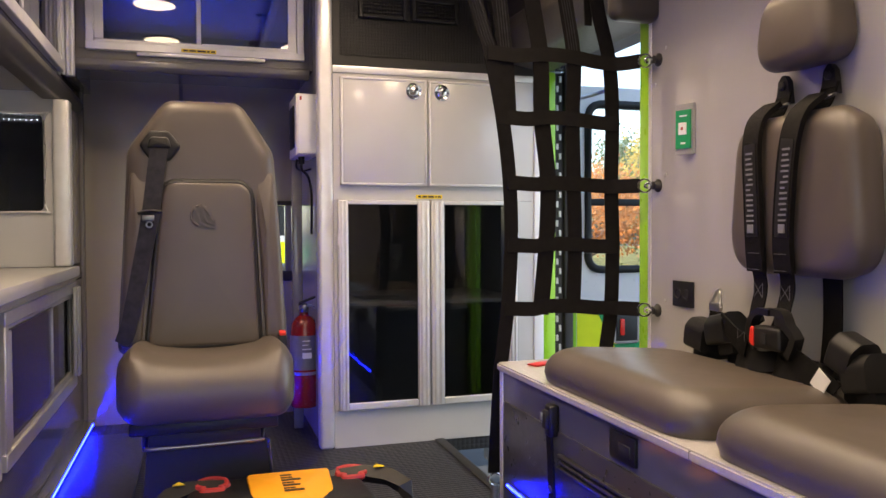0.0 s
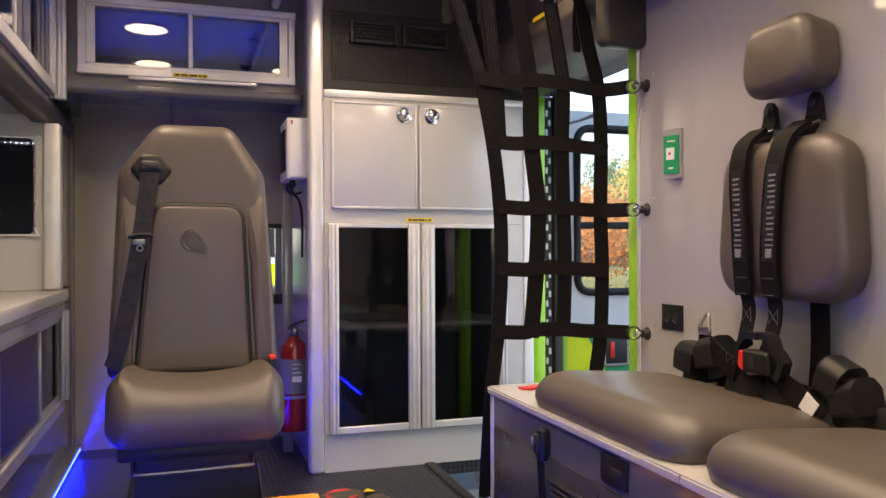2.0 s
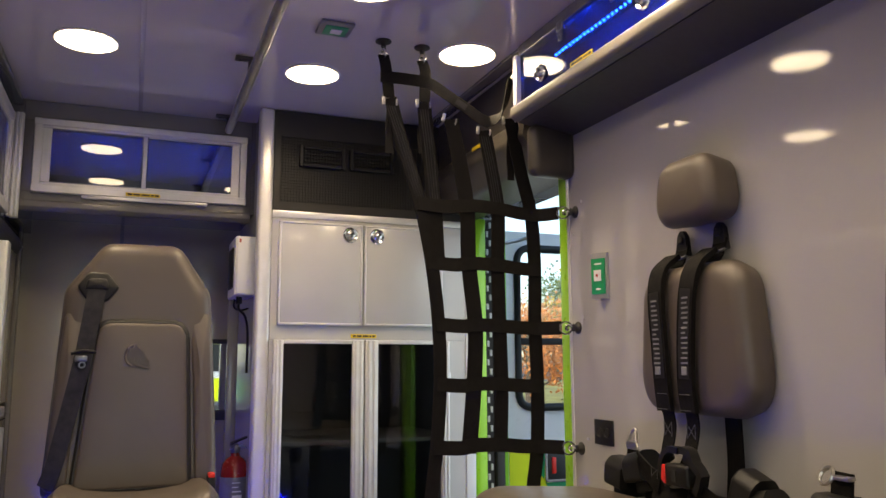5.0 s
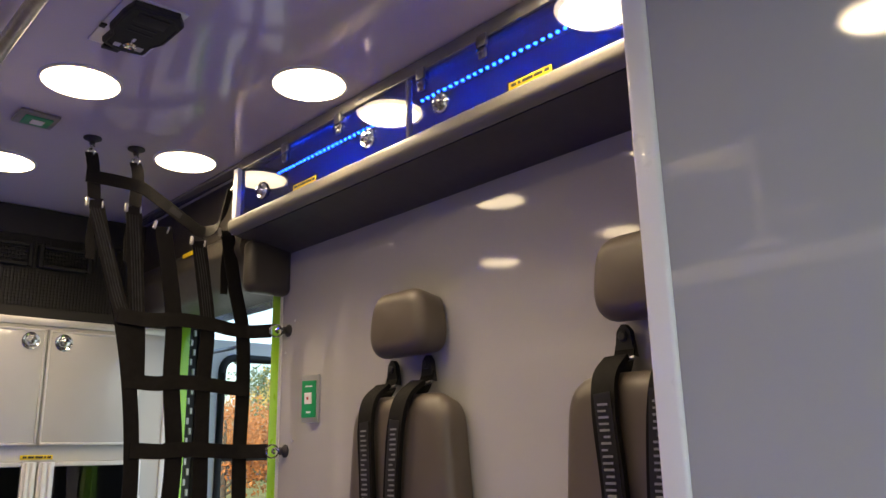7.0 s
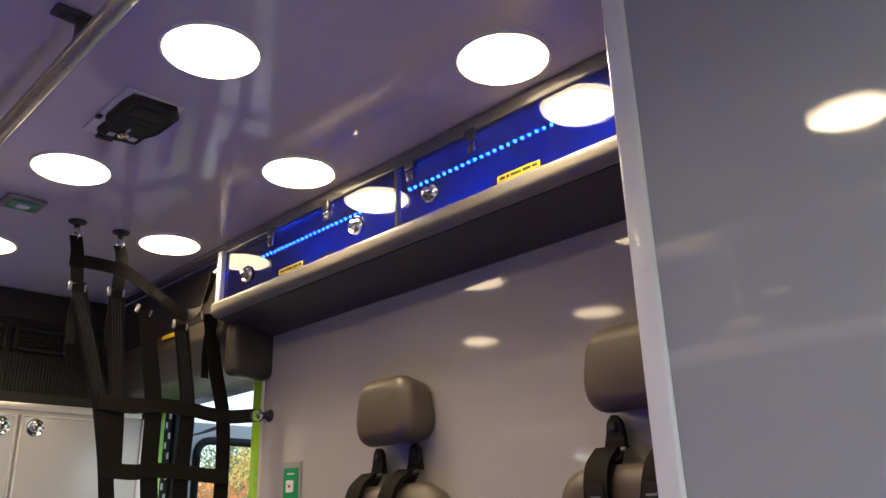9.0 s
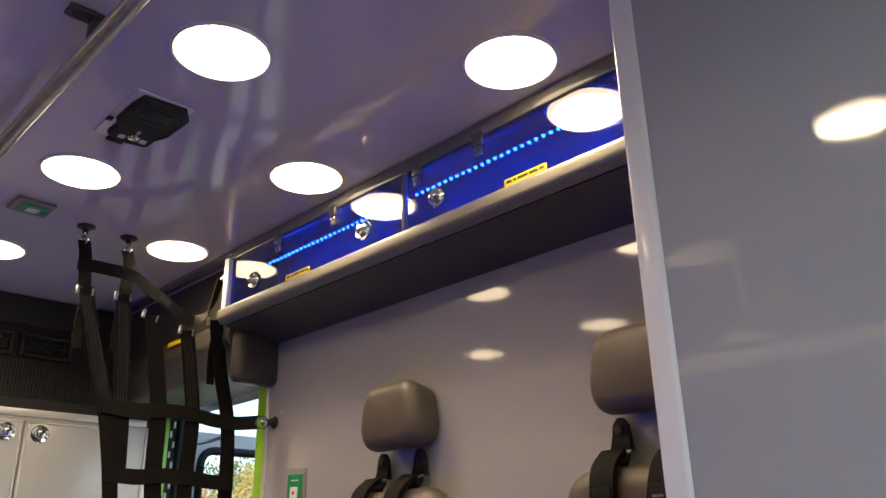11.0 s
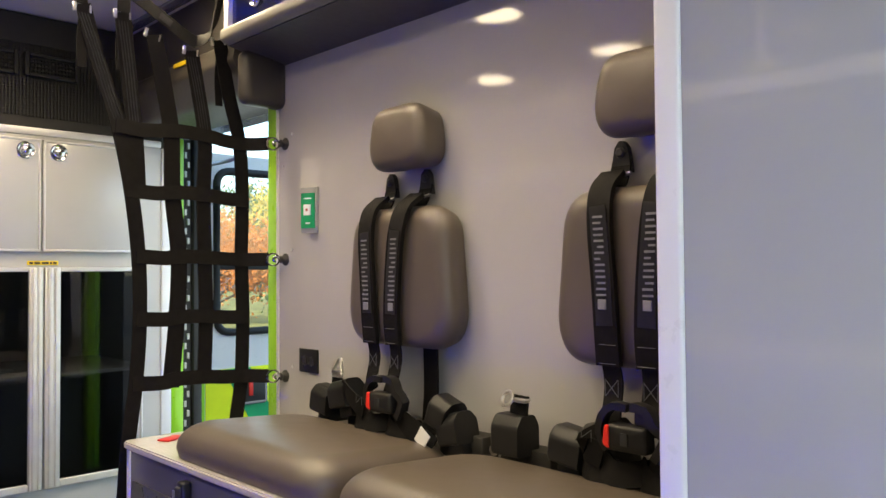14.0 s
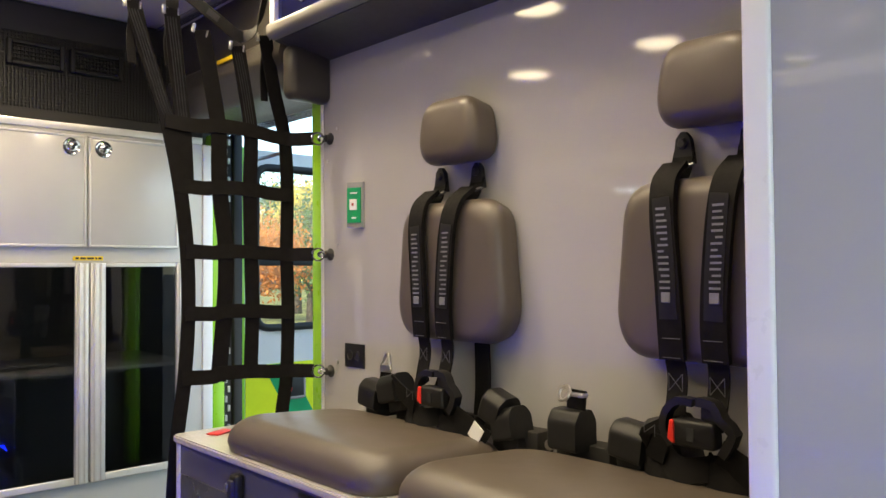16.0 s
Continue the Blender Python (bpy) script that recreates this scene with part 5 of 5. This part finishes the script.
def wall_seat(yp, yc, ys, dy0, dy1, up, group, buckle):
    """Back pad, head pad and harness of one bench place; yp, ys, yc: the middles of pads, shoulder straps and lap parts; buckle: its y and z."""
    def pl(u, v, w):
        return Vector((W - 0.001 - w, yp + u, v))
    hp = rounded([(-0.104, 1.155, 0.055), (0.100, 1.155, 0.055), (0.105, 1.22, 0.15), (0.088, 1.318, 0.058), (-0.092, 1.318, 0.058), (-0.107, 1.22, 0.15)], 6)
    hr = thing("headrest", (W, yp, 1.155), "", "")
    part("cushion", padded(hp, 0.095, 0.036, lambda u, v, w: pl(u, v, w + 0.008), 0.004, 7, 4, 0.010), VINYL, hr)
    part("backing_board", padded([p.lerp(Vector((0.0, 1.237)), 0.18) for p in hp], 0.008, 0.002, pl, 0, 2, 1), BLACK, hr)
    tagged(hr, "taupe vinyl head pad fixed to the wall", "headrest", group + " head pads")
    bp = rounded([(-0.166, 0.716, 0.08), (0.196, 0.716, 0.08), (0.215, 0.80, 0.16), (0.190, 1.065, 0.08), (-0.160, 1.065, 0.08), (-0.184, 0.80, 0.16)], 7)
    bk = thing("back_pad", (W, yp, 0.716), "", "")
    part("cushion", padded(bp, 0.080, 0.044, lambda u, v, w: pl(u, v, w + 0.008), 0.006, 7, 4, 0.010), VINYL, bk)
    part("backing_board", padded([p.lerp(Vector((0.015, 0.89)), 0.14) for p in bp], 0.008, 0.002, pl, 0, 2, 1), BLACK, bk)
    tagged(bk, "taupe vinyl back pad fixed to the wall", "back pad", group + " back pads")
    hs = thing("safety_harness", (W - 0.05, yc, 0.5), "black four-point harness hanging over the back pad", "harness", group + " harnesses")
    fx = W - 0.108
    for k, (ya, yb, ye) in enumerate(((0.067, 0.079, 0.070), (-0.067, -0.008, -0.008))):
        # anchor bracket
        b = prism([(ys + ya - 0.022, 1.095), (ys + ya + 0.022, 1.095), (ys + ya + 0.015, 1.145), (ys + ya + 0.004, 1.158), (ys + ya - 0.004, 1.158), (ys + ya - 0.015, 1.145)], 'x', W - 0.026, W - 0.012)
        an = part("anchor", b, BLACK, hs, "black belt anchor bracket")
        part("bolt", lathe(B(), (W - 0.026, ys + ya, 1.135), (-1, 0, 0), [(0.011, 0), (0.011, 0.004), (0.007, 0.007)], 6), BLACKM, an)
        part("slide_bar", tube(B(), [(W - 0.034, ys + ya - 0.028, 1.092), (W - 0.036, ys + ya, 1.088), (W - 0.034, ys + ya + 0.028, 1.092)], 0.004, 8), DSTEEL, an)
        part("anchor_web", ribbon(B(), [(W - 0.02, ys + ya, 1.12), (W - 0.035, ys + ya, 1.08), (W - 0.05, ys + ya * 0.98, 1.06)], (0, 1, 0), 0.044, 0.004), WEB, hs)
        # padded sleeve and strap below it
        part("sleeve", ribbon(B(), [(W - 0.052, ys + ya, 1.092), (fx + 0.012, ys + ya + (yb + yc - ys - ya) * 0.15, 1.055), (fx - 0.004, ys + ya + (yb + yc - ys - ya) * 0.4, 0.99), (fx - 0.004, ys + ya + (yb + yc - ys - ya) * 0.8, 0.88), (fx - 0.002, yc + yb, 0.79), (fx + 0.004, yc + yb, 0.725)], (0, 1, 0), 0.051, 0.012), WEB, hs, "black padded shoulder sleeve")
        part("strap", ribbon(B(), [(fx + 0.006, yc + yb, 0.74), (fx + 0.012, yc + (yb + ye) / 2, 0.69), (fx - 0.004, yc + ye, 0.63), (fx - 0.012, yc + ye * 0.8, 0.61)], (0, 1, 0), 0.040, 0.004), WEB, hs)
        # sewn patch with a woven print, plain bars running down the sleeve
        def on(f, z, d):
            return (fx - d, ys + ya + (yb + yc - ys - ya) * f, z)
        part("sewn_patch", ribbon(B(), [on(0.35, 1.003 + up, 0.0102), on(0.42, 0.985 + up, 0.0106), on(0.80, 0.88 + up * 0.5, 0.0106), on(0.96, 0.80, 0.0090)], (0, 1, 0), 0.036, 0.0016), BLACK, hs, "smooth black sewn patch")
        b = B()
        for q, (w0, w1) in enumerate(((-0.6, 1.0), (-1.0, 1.0), (-1.0, 0.3), (-0.2, 1.0), (-1.0, 1.0), (-1.0, 0.6), (-1.0, 1.0))):
            z1 = 0.985 + up - q * 0.0225
            yy = ys + ya + (yb + yc - ys - ya) * (0.42 + 0.055 * q)
            box(b, (fx - 0.0128, yy - 0.0105, z1 - 0.0052), (fx - 0.0098, yy + 0.0105, z1 - 0.001))
            box(b, (fx - 0.0128, yy + 0.0105 * w0, z1 - 0.0165), (fx - 0.0098, yy + 0.0105 * w1, z1 - 0.0125))
        z1 = 0.985 + up - 7 * 0.0225
        yy = ys + ya + (yb + yc - ys - ya) * 0.805
        box(b, (fx - 0.0132, yy - 0.009, z1 - 0.019), (fx - 0.0098, yy + 0.009, z1), 0.001, 1)
        part("woven_print", b, PRINT, hs, "silver woven print")
        # stitching crosses
        b = B()
        for (u0, v0, u1, v1) in ((-0.014, 0.668, 0.014, 0.700), (0.014, 0.668, -0.014, 0.700), (-0.014, 0.668, -0.014, 0.700), (0.014, 0.668, 0.014, 0.700), (-0.018, 0.73, 0.018, 0.73), (-0.018, 0.765, 0.018, 0.765)):
            xx = fx + 0.0045 if v0 < 0.72 else fx - 0.009
            cyl(b, (xx, yc + (yb + ye) / 2 + u0, v0), (xx, yc + (yb + ye) / 2 + u1 + 0.0001, v1 + 0.0001), 0.0007, seg=5)
        tagged(part("stitching", b, STITCH, hs), kind="stuff")
    # spare strap beside, going down behind the pad
    part("lap_strap", ribbon(B(), [(W - 0.03, yc - 0.060, 0.74), (W - 0.03, yc - 0.062, 0.62), (W - 0.04, yc - 0.066, 0.54)], (0, 1, 0), 0.05, 0.004), WEB, hs)
    # buckle
    bx, (by, bz) = W - 0.118, buckle
    def at(u, v, d):
        """A point of the buckle, in its own half-size frame."""
        return Vector((bx - d, by + 0.80 * u, bz + 0.80 * v))
    bu = part("buckle", padded(rounded([(-0.055, -0.030, 0.010), (0.055, -0.030, 0.010), (0.050, 0.030, 0.010), (-0.052, 0.030, 0.010)]), 0.030, 0.009, lambda u, v, w: at(u, v, w), 0.002), BLACK, hs, "black harness buckle with red release")
    part("release_button", padded(rounded([(0.038, -0.026, 0.003), (0.056, -0.016, 0.008), (0.050, 0.030, 0.006), (0.040, 0.026, 0.003)], 3), 0.006, 0.003, lambda u, v, w: at(u, v, 0.028 + w), 0.0), REDP, bu, "red release button")
    part("badge", abox(at(0.008, -0.014, 0.0335), at(-0.010, 0.014, 0.0315)), WEBG, bu)
    # two angular carrier loops that meet above the buckle
    part("tongue_loop", ribbon(B(), [at(0.006, 0.066, 0.008), at(0.040, 0.068, 0.012), at(0.066, 0.044, 0.014), at(0.076, 0.004, 0.012), at(0.058, -0.032, 0.008)], (1, 0, 0), 0.022, 0.014, 2), BLACK, bu)
    part("tongue_loop", ribbon(B(), [at(-0.008, 0.070, 0.008), at(-0.048, 0.066, 0.012), at(-0.066, 0.036, 0.014), at(-0.092, 0.010, 0.012), at(-0.064, -0.040, 0.008)], (1, 0, 0), 0.024, 0.016, 2), BLACK, bu)
    part("latch_plate", padded(rounded([(-0.062, 0.024, 0.006), (-0.014, 0.030, 0.006), (-0.014, 0.062, 0.008), (-0.050, 0.060, 0.012)], 3), 0.012, 0.004, lambda u, v, w: at(u, v, 0.004 + w), 0.001), BLACK, bu)
    b = B()
    for q in range(6):
        p = at(-0.062 - 0.005 * q, 0.046 - 0.006 * q, 0.024)
        box(b, p, p + Vector((0.005, 0.0022, 0.008)))
    part("grip_ribs", b, WEBG, bu)
    b = B()
    for u0, v0, u1, v1 in ((0.10, 0.005, 0.10, -0.022), (0.10, 0.005, 0.128, -0.016), (0.128, 0.010, 0.128, -0.016)):
        cyl(b, at(u0, v0, 0.0165), at(u1 + 0.0001, v1, 0.0165), 0.0006, seg=5)
    tagged(part("stitching", b, STITCH, hs), kind="stuff")
    # bunched webbing under the buckle
    for q, (y0, z0) in enumerate(((0.05, 0.545), (-0.03, 0.535), (0.10, 0.53))):
        part("slack_web", ribbon(B(), [(W - 0.11 + 0.01 * q, yc + y0 + 0.05, z0 + 0.012), (W - 0.13, yc + y0, z0 - 0.012), (W - 0.10, yc + y0 - 0.06, z0 - 0.004), (W - 0.085, yc + y0 - 0.03, z0 - 0.03)], (0.4, 0.2, 1), 0.046, 0.004), WEB, hs)
    # retractors
    def reel(y, z, w, d, tilt, nm="retractor"):
        m = pose(W - 0.075, y, z, tilt, 0, 0)
        o = rounded([(-0.038, -0.036, 0.010), (0.038, -0.036, 0.010), (0.038, 0.016, 0.024), (0.02, 0.036, 0.022), (-0.02, 0.036, 0.022), (-0.038, 0.016, 0.024)], 6)
        bm = padded(o, w, 0.012, lambda u, v, q: m @ Vector((u, q - w / 2, v)), 0.002)
        r = part(nm, bm, BLACK, hs, "black belt retractor housing")
        part("mount", turned(abox((-0.01, -w * 0.35, -0.062), (0.06, w * 0.35, -0.034), 0.004), m), BLACKM, r)
        return r
    reel(yc + dy0, 0.558, 0.080, 0, 8)
    reel(yc + dy0 - 0.080, 0.580, 0.078, 0, -14)
    part("lap_web", ribbon(B(), [(W - 0.10, yc + dy0 - 0.10, 0.60), (W - 0.125, yc + 0.12, 0.575), (W - 0.128, yc + 0.08, 0.56)], (0, 0.3, 1), 0.048, 0.004), WEB, hs)
    part("lap_web", ribbon(B(), [(W - 0.12, yc - 0.02, 0.575), (W - 0.125, yc - 0.08, 0.545), (W - 0.11, yc - 0.15, 0.50)], (0, 0.5, 1), 0.048, 0.004), WEB, hs)
    part("tag", turned(abox((-0.001, -0.018, -0.02), (0.001, 0.018, 0.02)), pose(W - 0.128, yc - 0.135, 0.522, 35, 0, 0)), WHITEP, hs, "small white fabric tag")
    reel(yc - 0.158, 0.578, 0.062, 0, 20)
    reel(yc - 0.192, 0.545, 0.068, 0, -12)
    part("floor_bracket", abox((W - 0.06, yc - 0.26, 0.47), (W - 0.003, yc - 0.12, 0.53), 0.006), BLACKM, hs)
    part("floor_bracket", abox((W - 0.06, yc - 0.05, 0.47), (W - 0.003, yc + 0.24, 0.535), 0.006), BLACKM, hs)
    # free tongue standing up
    if dy1 is None:
        return hs
    yt = yc + dy1
    part("tongue_web", ribbon(B(), [(W - 0.075, yt, 0.572), (W - 0.07, yt, 0.607), (W - 0.066, yt, 0.627)], (0, 1, 0), 0.042, 0.004), WEB, hs)
    b = tube(B(), [(W - 0.07, yt - 0.022, 0.625), (W - 0.066, yt - 0.014, 0.644), (W - 0.062, yt - 0.009, 0.660), (W - 0.060, yt, 0.667), (W - 0.062, yt + 0.009, 0.660), (W - 0.066, yt + 0.014, 0.644), (W - 0.07, yt + 0.022, 0.625)], 0.0045, 8)
    box(b, (W - 0.074, yt - 0.022, 0.617), (W - 0.064, yt + 0.022, 0.637), 0.003)
    part("tongue", b, STEEL, hs, "steel belt tongue")
    return hs
wall_seat(1.644, 1.643, 1.670, 0.305, 0.27, 0.0, "bench wall", (1.643, 0.589))
wall_seat(0.952, 0.935, 0.967, 0.185, None, 0.022, "bench wall", (0.955, 0.603))
# retractor between the two places
rt = thing("belt_retractor", (W - 0.08, 1.27, 0.52), "black belt retractor with an upright steel tongue", "retractor")
o = rounded([(-0.045, -0.04, 0.010), (0.045, -0.04, 0.010), (0.045, 0.02, 0.022), (0.025, 0.045, 0.02), (-0.025, 0.045, 0.02), (-0.045, 0.02, 0.022)], 5)
part("housing", padded(o, 0.10, 0.014, lambda u, v, q: Vector((W - 0.070 + u * 0.8, 1.241 + q * 0.80, 0.554 + v)), 0.002), BLACK, rt)
part("web", ribbon(B(), [(W - 0.075, 1.262, 0.60), (W - 0.072, 1.26, 0.64)], (0, 1, 0), 0.044, 0.008), WEB, rt)
b = torus(B(), (W - 0.085, 1.285, 0.632), (-1, 0.2, 0.5), 0.016, 0.004, 20, 6)
box(b, (W - 0.09, 1.232, 0.627), (W - 0.07, 1.275, 0.635), 0.003)
part("tongue", b, STEEL, rt)
part("mount", abox((W - 0.06, 1.19, 0.47), (W - 0.003, 1.33, 0.525), 0.005), BLACKM, rt)
part("mount_bolt", lathe(B(), (W - 0.06, 1.345, 0.51), (-1, 0, 0), [(0.012, 0), (0.012, 0.006), (0.006, 0.009)], 12), STEEL, rt)

# ---- side door and its frame ----
struct("door_frame_rear", abox((W + 0.004, 2.326, -0.28), (1.445, 2.388, 1.449), 0.006), LIME, "lime green painted door post", "door frame")
struct("door_gasket_rear", abox((1.447, 2.326, -0.28), (1.56, 2.38, 1.449), 0.006), RUBBER, "black rubber seal on the door post", "trim")
struct("door_seal_rear", abox((W - 0.004, 2.312, 0.0), (W + 0.0035, 2.3255, 1.424), 0.002), ALU, "grey metal edge strip beside the door", "trim")
struct("door_frame_front", abox((1.438, F + 0.005, -0.28), (1.492, F + 0.075, 1.449), 0.008), LIME, "lime green painted door post", "door frame")
struct("door_seal_front", abox((1.535, F + 0.01, -0.28), (1.575, F + 0.06, 1.46), 0.008), RUBBER, "black rubber door seal", "trim")
hg = thing("piano_hinge", (1.513, F, -0.28), "long steel hinge with knuckles on the door post", "hinge")
part("leaf", abox((1.494, F + 0.03, -0.28), (1.534, F + 0.036, 1.449)), BLACKM, hg)
for k in range(44):
    z = -0.27 + k * 0.039
    xk = 1.506 + 0.013 * (k % 2)
    part("knuckle", abox((xk - 0.006, F + 0.022, z + 0.004), (xk + 0.006, F + 0.031, z + 0.030), 0.002, 1), ALUG, hg)
dr = thing("side_door", (1.95, 3.3, -0.28), "open side entry door, white with sliding window and reflective sheeting", "door", kind="structure")
dr.name = "door_1"
DY = 3.295
X0, X1 = 1.578, 2.36
WNX0, WNX1, WNZ0, WNZ1 = 1.70, 2.20, 0.655, 1.335
b = B()
box(b, (X0 + 0.055, DY, -0.28), (WNX0, DY + 0.05, 1.42))
box(b, (WNX1, DY, -0.28), (X1, DY + 0.05, 1.42))
box(b, (WNX0, DY, -0.28), (WNX1, DY + 0.05, WNZ0))
box(b, (WNX0, DY, WNZ1), (WNX1, DY + 0.05, 1.42))
part("leaf", b, WHITE, dr)
part("edge", abox((X0, DY - 0.012, -0.28), (X0 + 0.054, DY + 0.052, 1.425), 0.006), LIME, dr, "lime green door edge")
o = rounded([(WNX0 - 0.012, WNZ0 - 0.012, 0.07), (WNX1 + 0.012, WNZ0 - 0.012, 0.07), (WNX1 + 0.012, WNZ1 + 0.012, 0.07), (WNX0 - 0.012, WNZ1 + 0.012, 0.07)])
pts = [Vector((p.x, DY - 0.004, p.y)) for p in o]
wf = part("window", tube(B(), pts + [pts[0]], 0.017, 10, 1), RUBBER, dr, "window in a dark rubber frame")
part("rail", abox((WNX0, DY - 0.01, 0.915), (WNX1, DY + 0.01, 0.945), 0.003), RUBBER, wf)
part("pane", abox((WNX0 - 0.01, DY + 0.02, WNZ0 - 0.01), (WNX1 + 0.01, DY + 0.024, WNZ1 + 0.01)), GLASS, wf).visible_shadow = False
part("yellow_sheet", abox((X0 + 0.06, DY - 0.004, -0.27), (X1 - 0.02, DY - 0.0005, 0.485)), YREFL, dr, "yellow reflective sheeting")
for k in range(4):
    x = 1.72 + k * 0.30
    b = prism([(x, 0.483), (x + 0.13, 0.483), (x + 0.33, 0.12), (x + 0.20, 0.12)], 'y', DY - 0.007, DY - 0.0045)
    if x + 0.33 < X1:
        part("chevron", b, GREFL, dr, "green chevron")
lh = part("latch_recess", padded(rounded([(1.80, 0.32, 0.02), (1.93, 0.32, 0.02), (1.93, 0.47, 0.02), (1.80, 0.47, 0.02)]), 0.014, 0.006, lambda u, v, w: Vector((u, DY - 0.008 - w, v))), CHROME, dr, "chrome framed door latch")
part("latch_well", abox((1.815, DY - 0.026, 0.335), (1.915, DY - 0.0225, 0.455), 0.001), INK, lh)
part("latch_lever", abox((1.83, DY - 0.034, 0.36), (1.85, DY - 0.026, 0.43), 0.003), REDP, lh)
part("top_closer", tube(B(), [(1.62, DY - 0.03, 1.36), (1.70, DY - 0.05, 1.38), (1.75, DY - 0.10, 1.40)], 0.008, 8), STEEL, dr)

# ---- cab seen through the pass-through ----
db = thing("dashboard", (0.2, 5.2, -0.2), "dark vehicle dashboard below the windscreen", "dashboard")
part("body", abox((-0.9, 5.0, -0.3), (1.5, 5.5, 0.60), 0.06, 3), PADDARK, db)
part("pillar", abox((0.70, 5.35, 0.60), (0.74, 5.42, 1.4), 0.01), PADDARK, db)
part("header", abox((-0.9, 5.0, 1.15), (1.5, 5.5, 1.4), 0.04), PADDARK, db)

# ---- outdoors ----
def parked_van(x, y):
    """A van side-on beyond the windscreen, its nose to the west."""
    v = thing("parked_van", (x, y, -0.8), "white van with a yellow and green reflective band, parked outside", "van")
    side = rounded([(-2.4, 0.30, 0.10), (2.3, 0.30, 0.10), (2.3, 2.35, 0.15), (-0.9, 2.35, 0.20), (-1.45, 1.45, 0.15), (-2.35, 1.20, 0.20)], 5)
    part("body", prism([(x + p.x, p.y - 0.8) for p in side], 'y', y, y + 1.9), WHITE, v)
    for k in range(9):
        u = x - 2.2 + 0.5 * k
        part("band_tile", abox((u, y - 0.006, 0.28), (u + 0.49, y - 0.001, 0.62)), YREFL if k % 2 else GREFL, v)
    for u0, u1 in ((-1.0, -0.1), (0.1, 1.0), (1.15, 2.1)):
        part("window", prism([(p.x, p.y) for p in rounded([(x + u0, 0.72, 0.06), (x + u1, 0.72, 0.06), (x + u1, 1.30, 0.06), (x + u0, 1.30, 0.06)], 4)], 'y', y - 0.008, y + 0.01), INK, v, "dark side window")
    for u in (-1.6, 1.5):
        w = part("wheel", lathe(B(), (x + u, y - 0.01, -0.46), (0, 1, 0), [(0.20, 0), (0.32, 0.0), (0.34, 0.03), (0.34, 0.20), (0.30, 0.22)], 28), RUBBER, v)
        part("rim", lathe(B(), (x + u, y - 0.014, -0.46), (0, 1, 0), [(0.19, 0), (0.17, 0.03), (0.05, 0.02)], 20), STEEL, w)
    part("bumper", abox((x - 2.46, y + 0.05, -0.45), (x - 2.36, y + 1.85, -0.15), 0.04), PADDARK, v)
    return v
parked_van(1.6, 12.5)

struct("ground", abox((-400, -400, -1.0), (400, 400, -0.8)), ASPHALT, "grey asphalt car park", "ground")


def tree(name, x, y, h, spread, leafmat, label, seed, leaves=7500):
    rnd = random.Random(seed)
    t = thing(name, (x, y, -0.8), label, "tree", "trees outside")
    b = B()
    top = Vector((x, y, -0.8 + h * 0.8))
    cyl(b, (x, y, -0.8), top, 0.035 * h, 0.010 * h, 10)
    tips = [top]
    for k in range(14):
        a = rnd.uniform(0, 6.28)
        z0 = rnd.uniform(0.25, 0.7) * h - 0.8
        p0 = Vector((x, y, z0))
        p1 = p0 + Vector((math.cos(a) * spread * rnd.uniform(0.5, 1), math.sin(a) * spread * rnd.uniform(0.5, 1), h * rnd.uniform(0.08, 0.28)))
        cyl(b, p0, p1, 0.010 * h, 0.003 * h, 6)
        tips += [p1, p0.lerp(p1, 0.6)]
    part("trunk", b, BARK, t)
    vs, fs = [], []
    for k in range(leaves):
        c = rnd.choice(tips) + Vector((rnd.gauss(0, 1), rnd.gauss(0, 1), rnd.gauss(0, 0.8))) * h * 0.09
        s = h * rnd.uniform(0.007, 0.017)
        e = Euler((rnd.uniform(0, 6.28), rnd.uniform(0, 6.28), 0)).to_matrix()
        i = len(vs)
        vs += [c + e @ Vector(q) * s for q in ((-1, 0, 0), (0, -0.6, 0.1), (1, 0, 0), (0, 0.6, 0.1))]
        fs.append((i, i + 1, i + 2, i + 3))
    me = bpy.data.meshes.new("crown")
    me.from_pydata(vs, [], fs)
    me.materials.append(leafmat)
    ob = new("crown", me)
    ob.parent = t
    ob.matrix_parent_inverse = Matrix.Translation(t.location).inverted()
    return t
for k, (x, y, h, s, m, lab) in enumerate(((8.6, 16.5, 3.2, 1.5, LEAF_O, "autumn tree with orange leaves"), (12.4, 19.5, 4.0, 1.3, LEAF_G, "tree with dull green leaves"), (11.0, 23.0, 3.4, 2.2, LEAF_O, "autumn tree with orange leaves"),
                                          (16.0, 26.0, 5.2, 2.6, LEAF_Y, "autumn tree with golden leaves"), (20.0, 31.0, 6.0, 3.0, LEAF_G, "tree with dull green leaves"), (2.5, 24.0, 6.0, 2.4, LEAF_Y, "autumn tree with golden leaves"), (6.0, 30.0, 9.0, 3.0, LEAF_O, "autumn tree with orange leaves"),
                                          (-6.0, -18.0, 8.0, 3.0, LEAF_G, "tree with dull green leaves"), (5.0, -20.0, 8.0, 3.0, LEAF_Y, "autumn tree with golden leaves"))):
    tree("tree", x, y, h, s, m, lab, k)
struct("grass_verge", abox((-60, 14, -0.8), (80, 60, -0.74)), mat("dry_grass", (0.22, 0.20, 0.05), 0.9, var=0.4, scale=0.8, bump=0.8, bscale=30), "dry yellow grass verge", "grass")
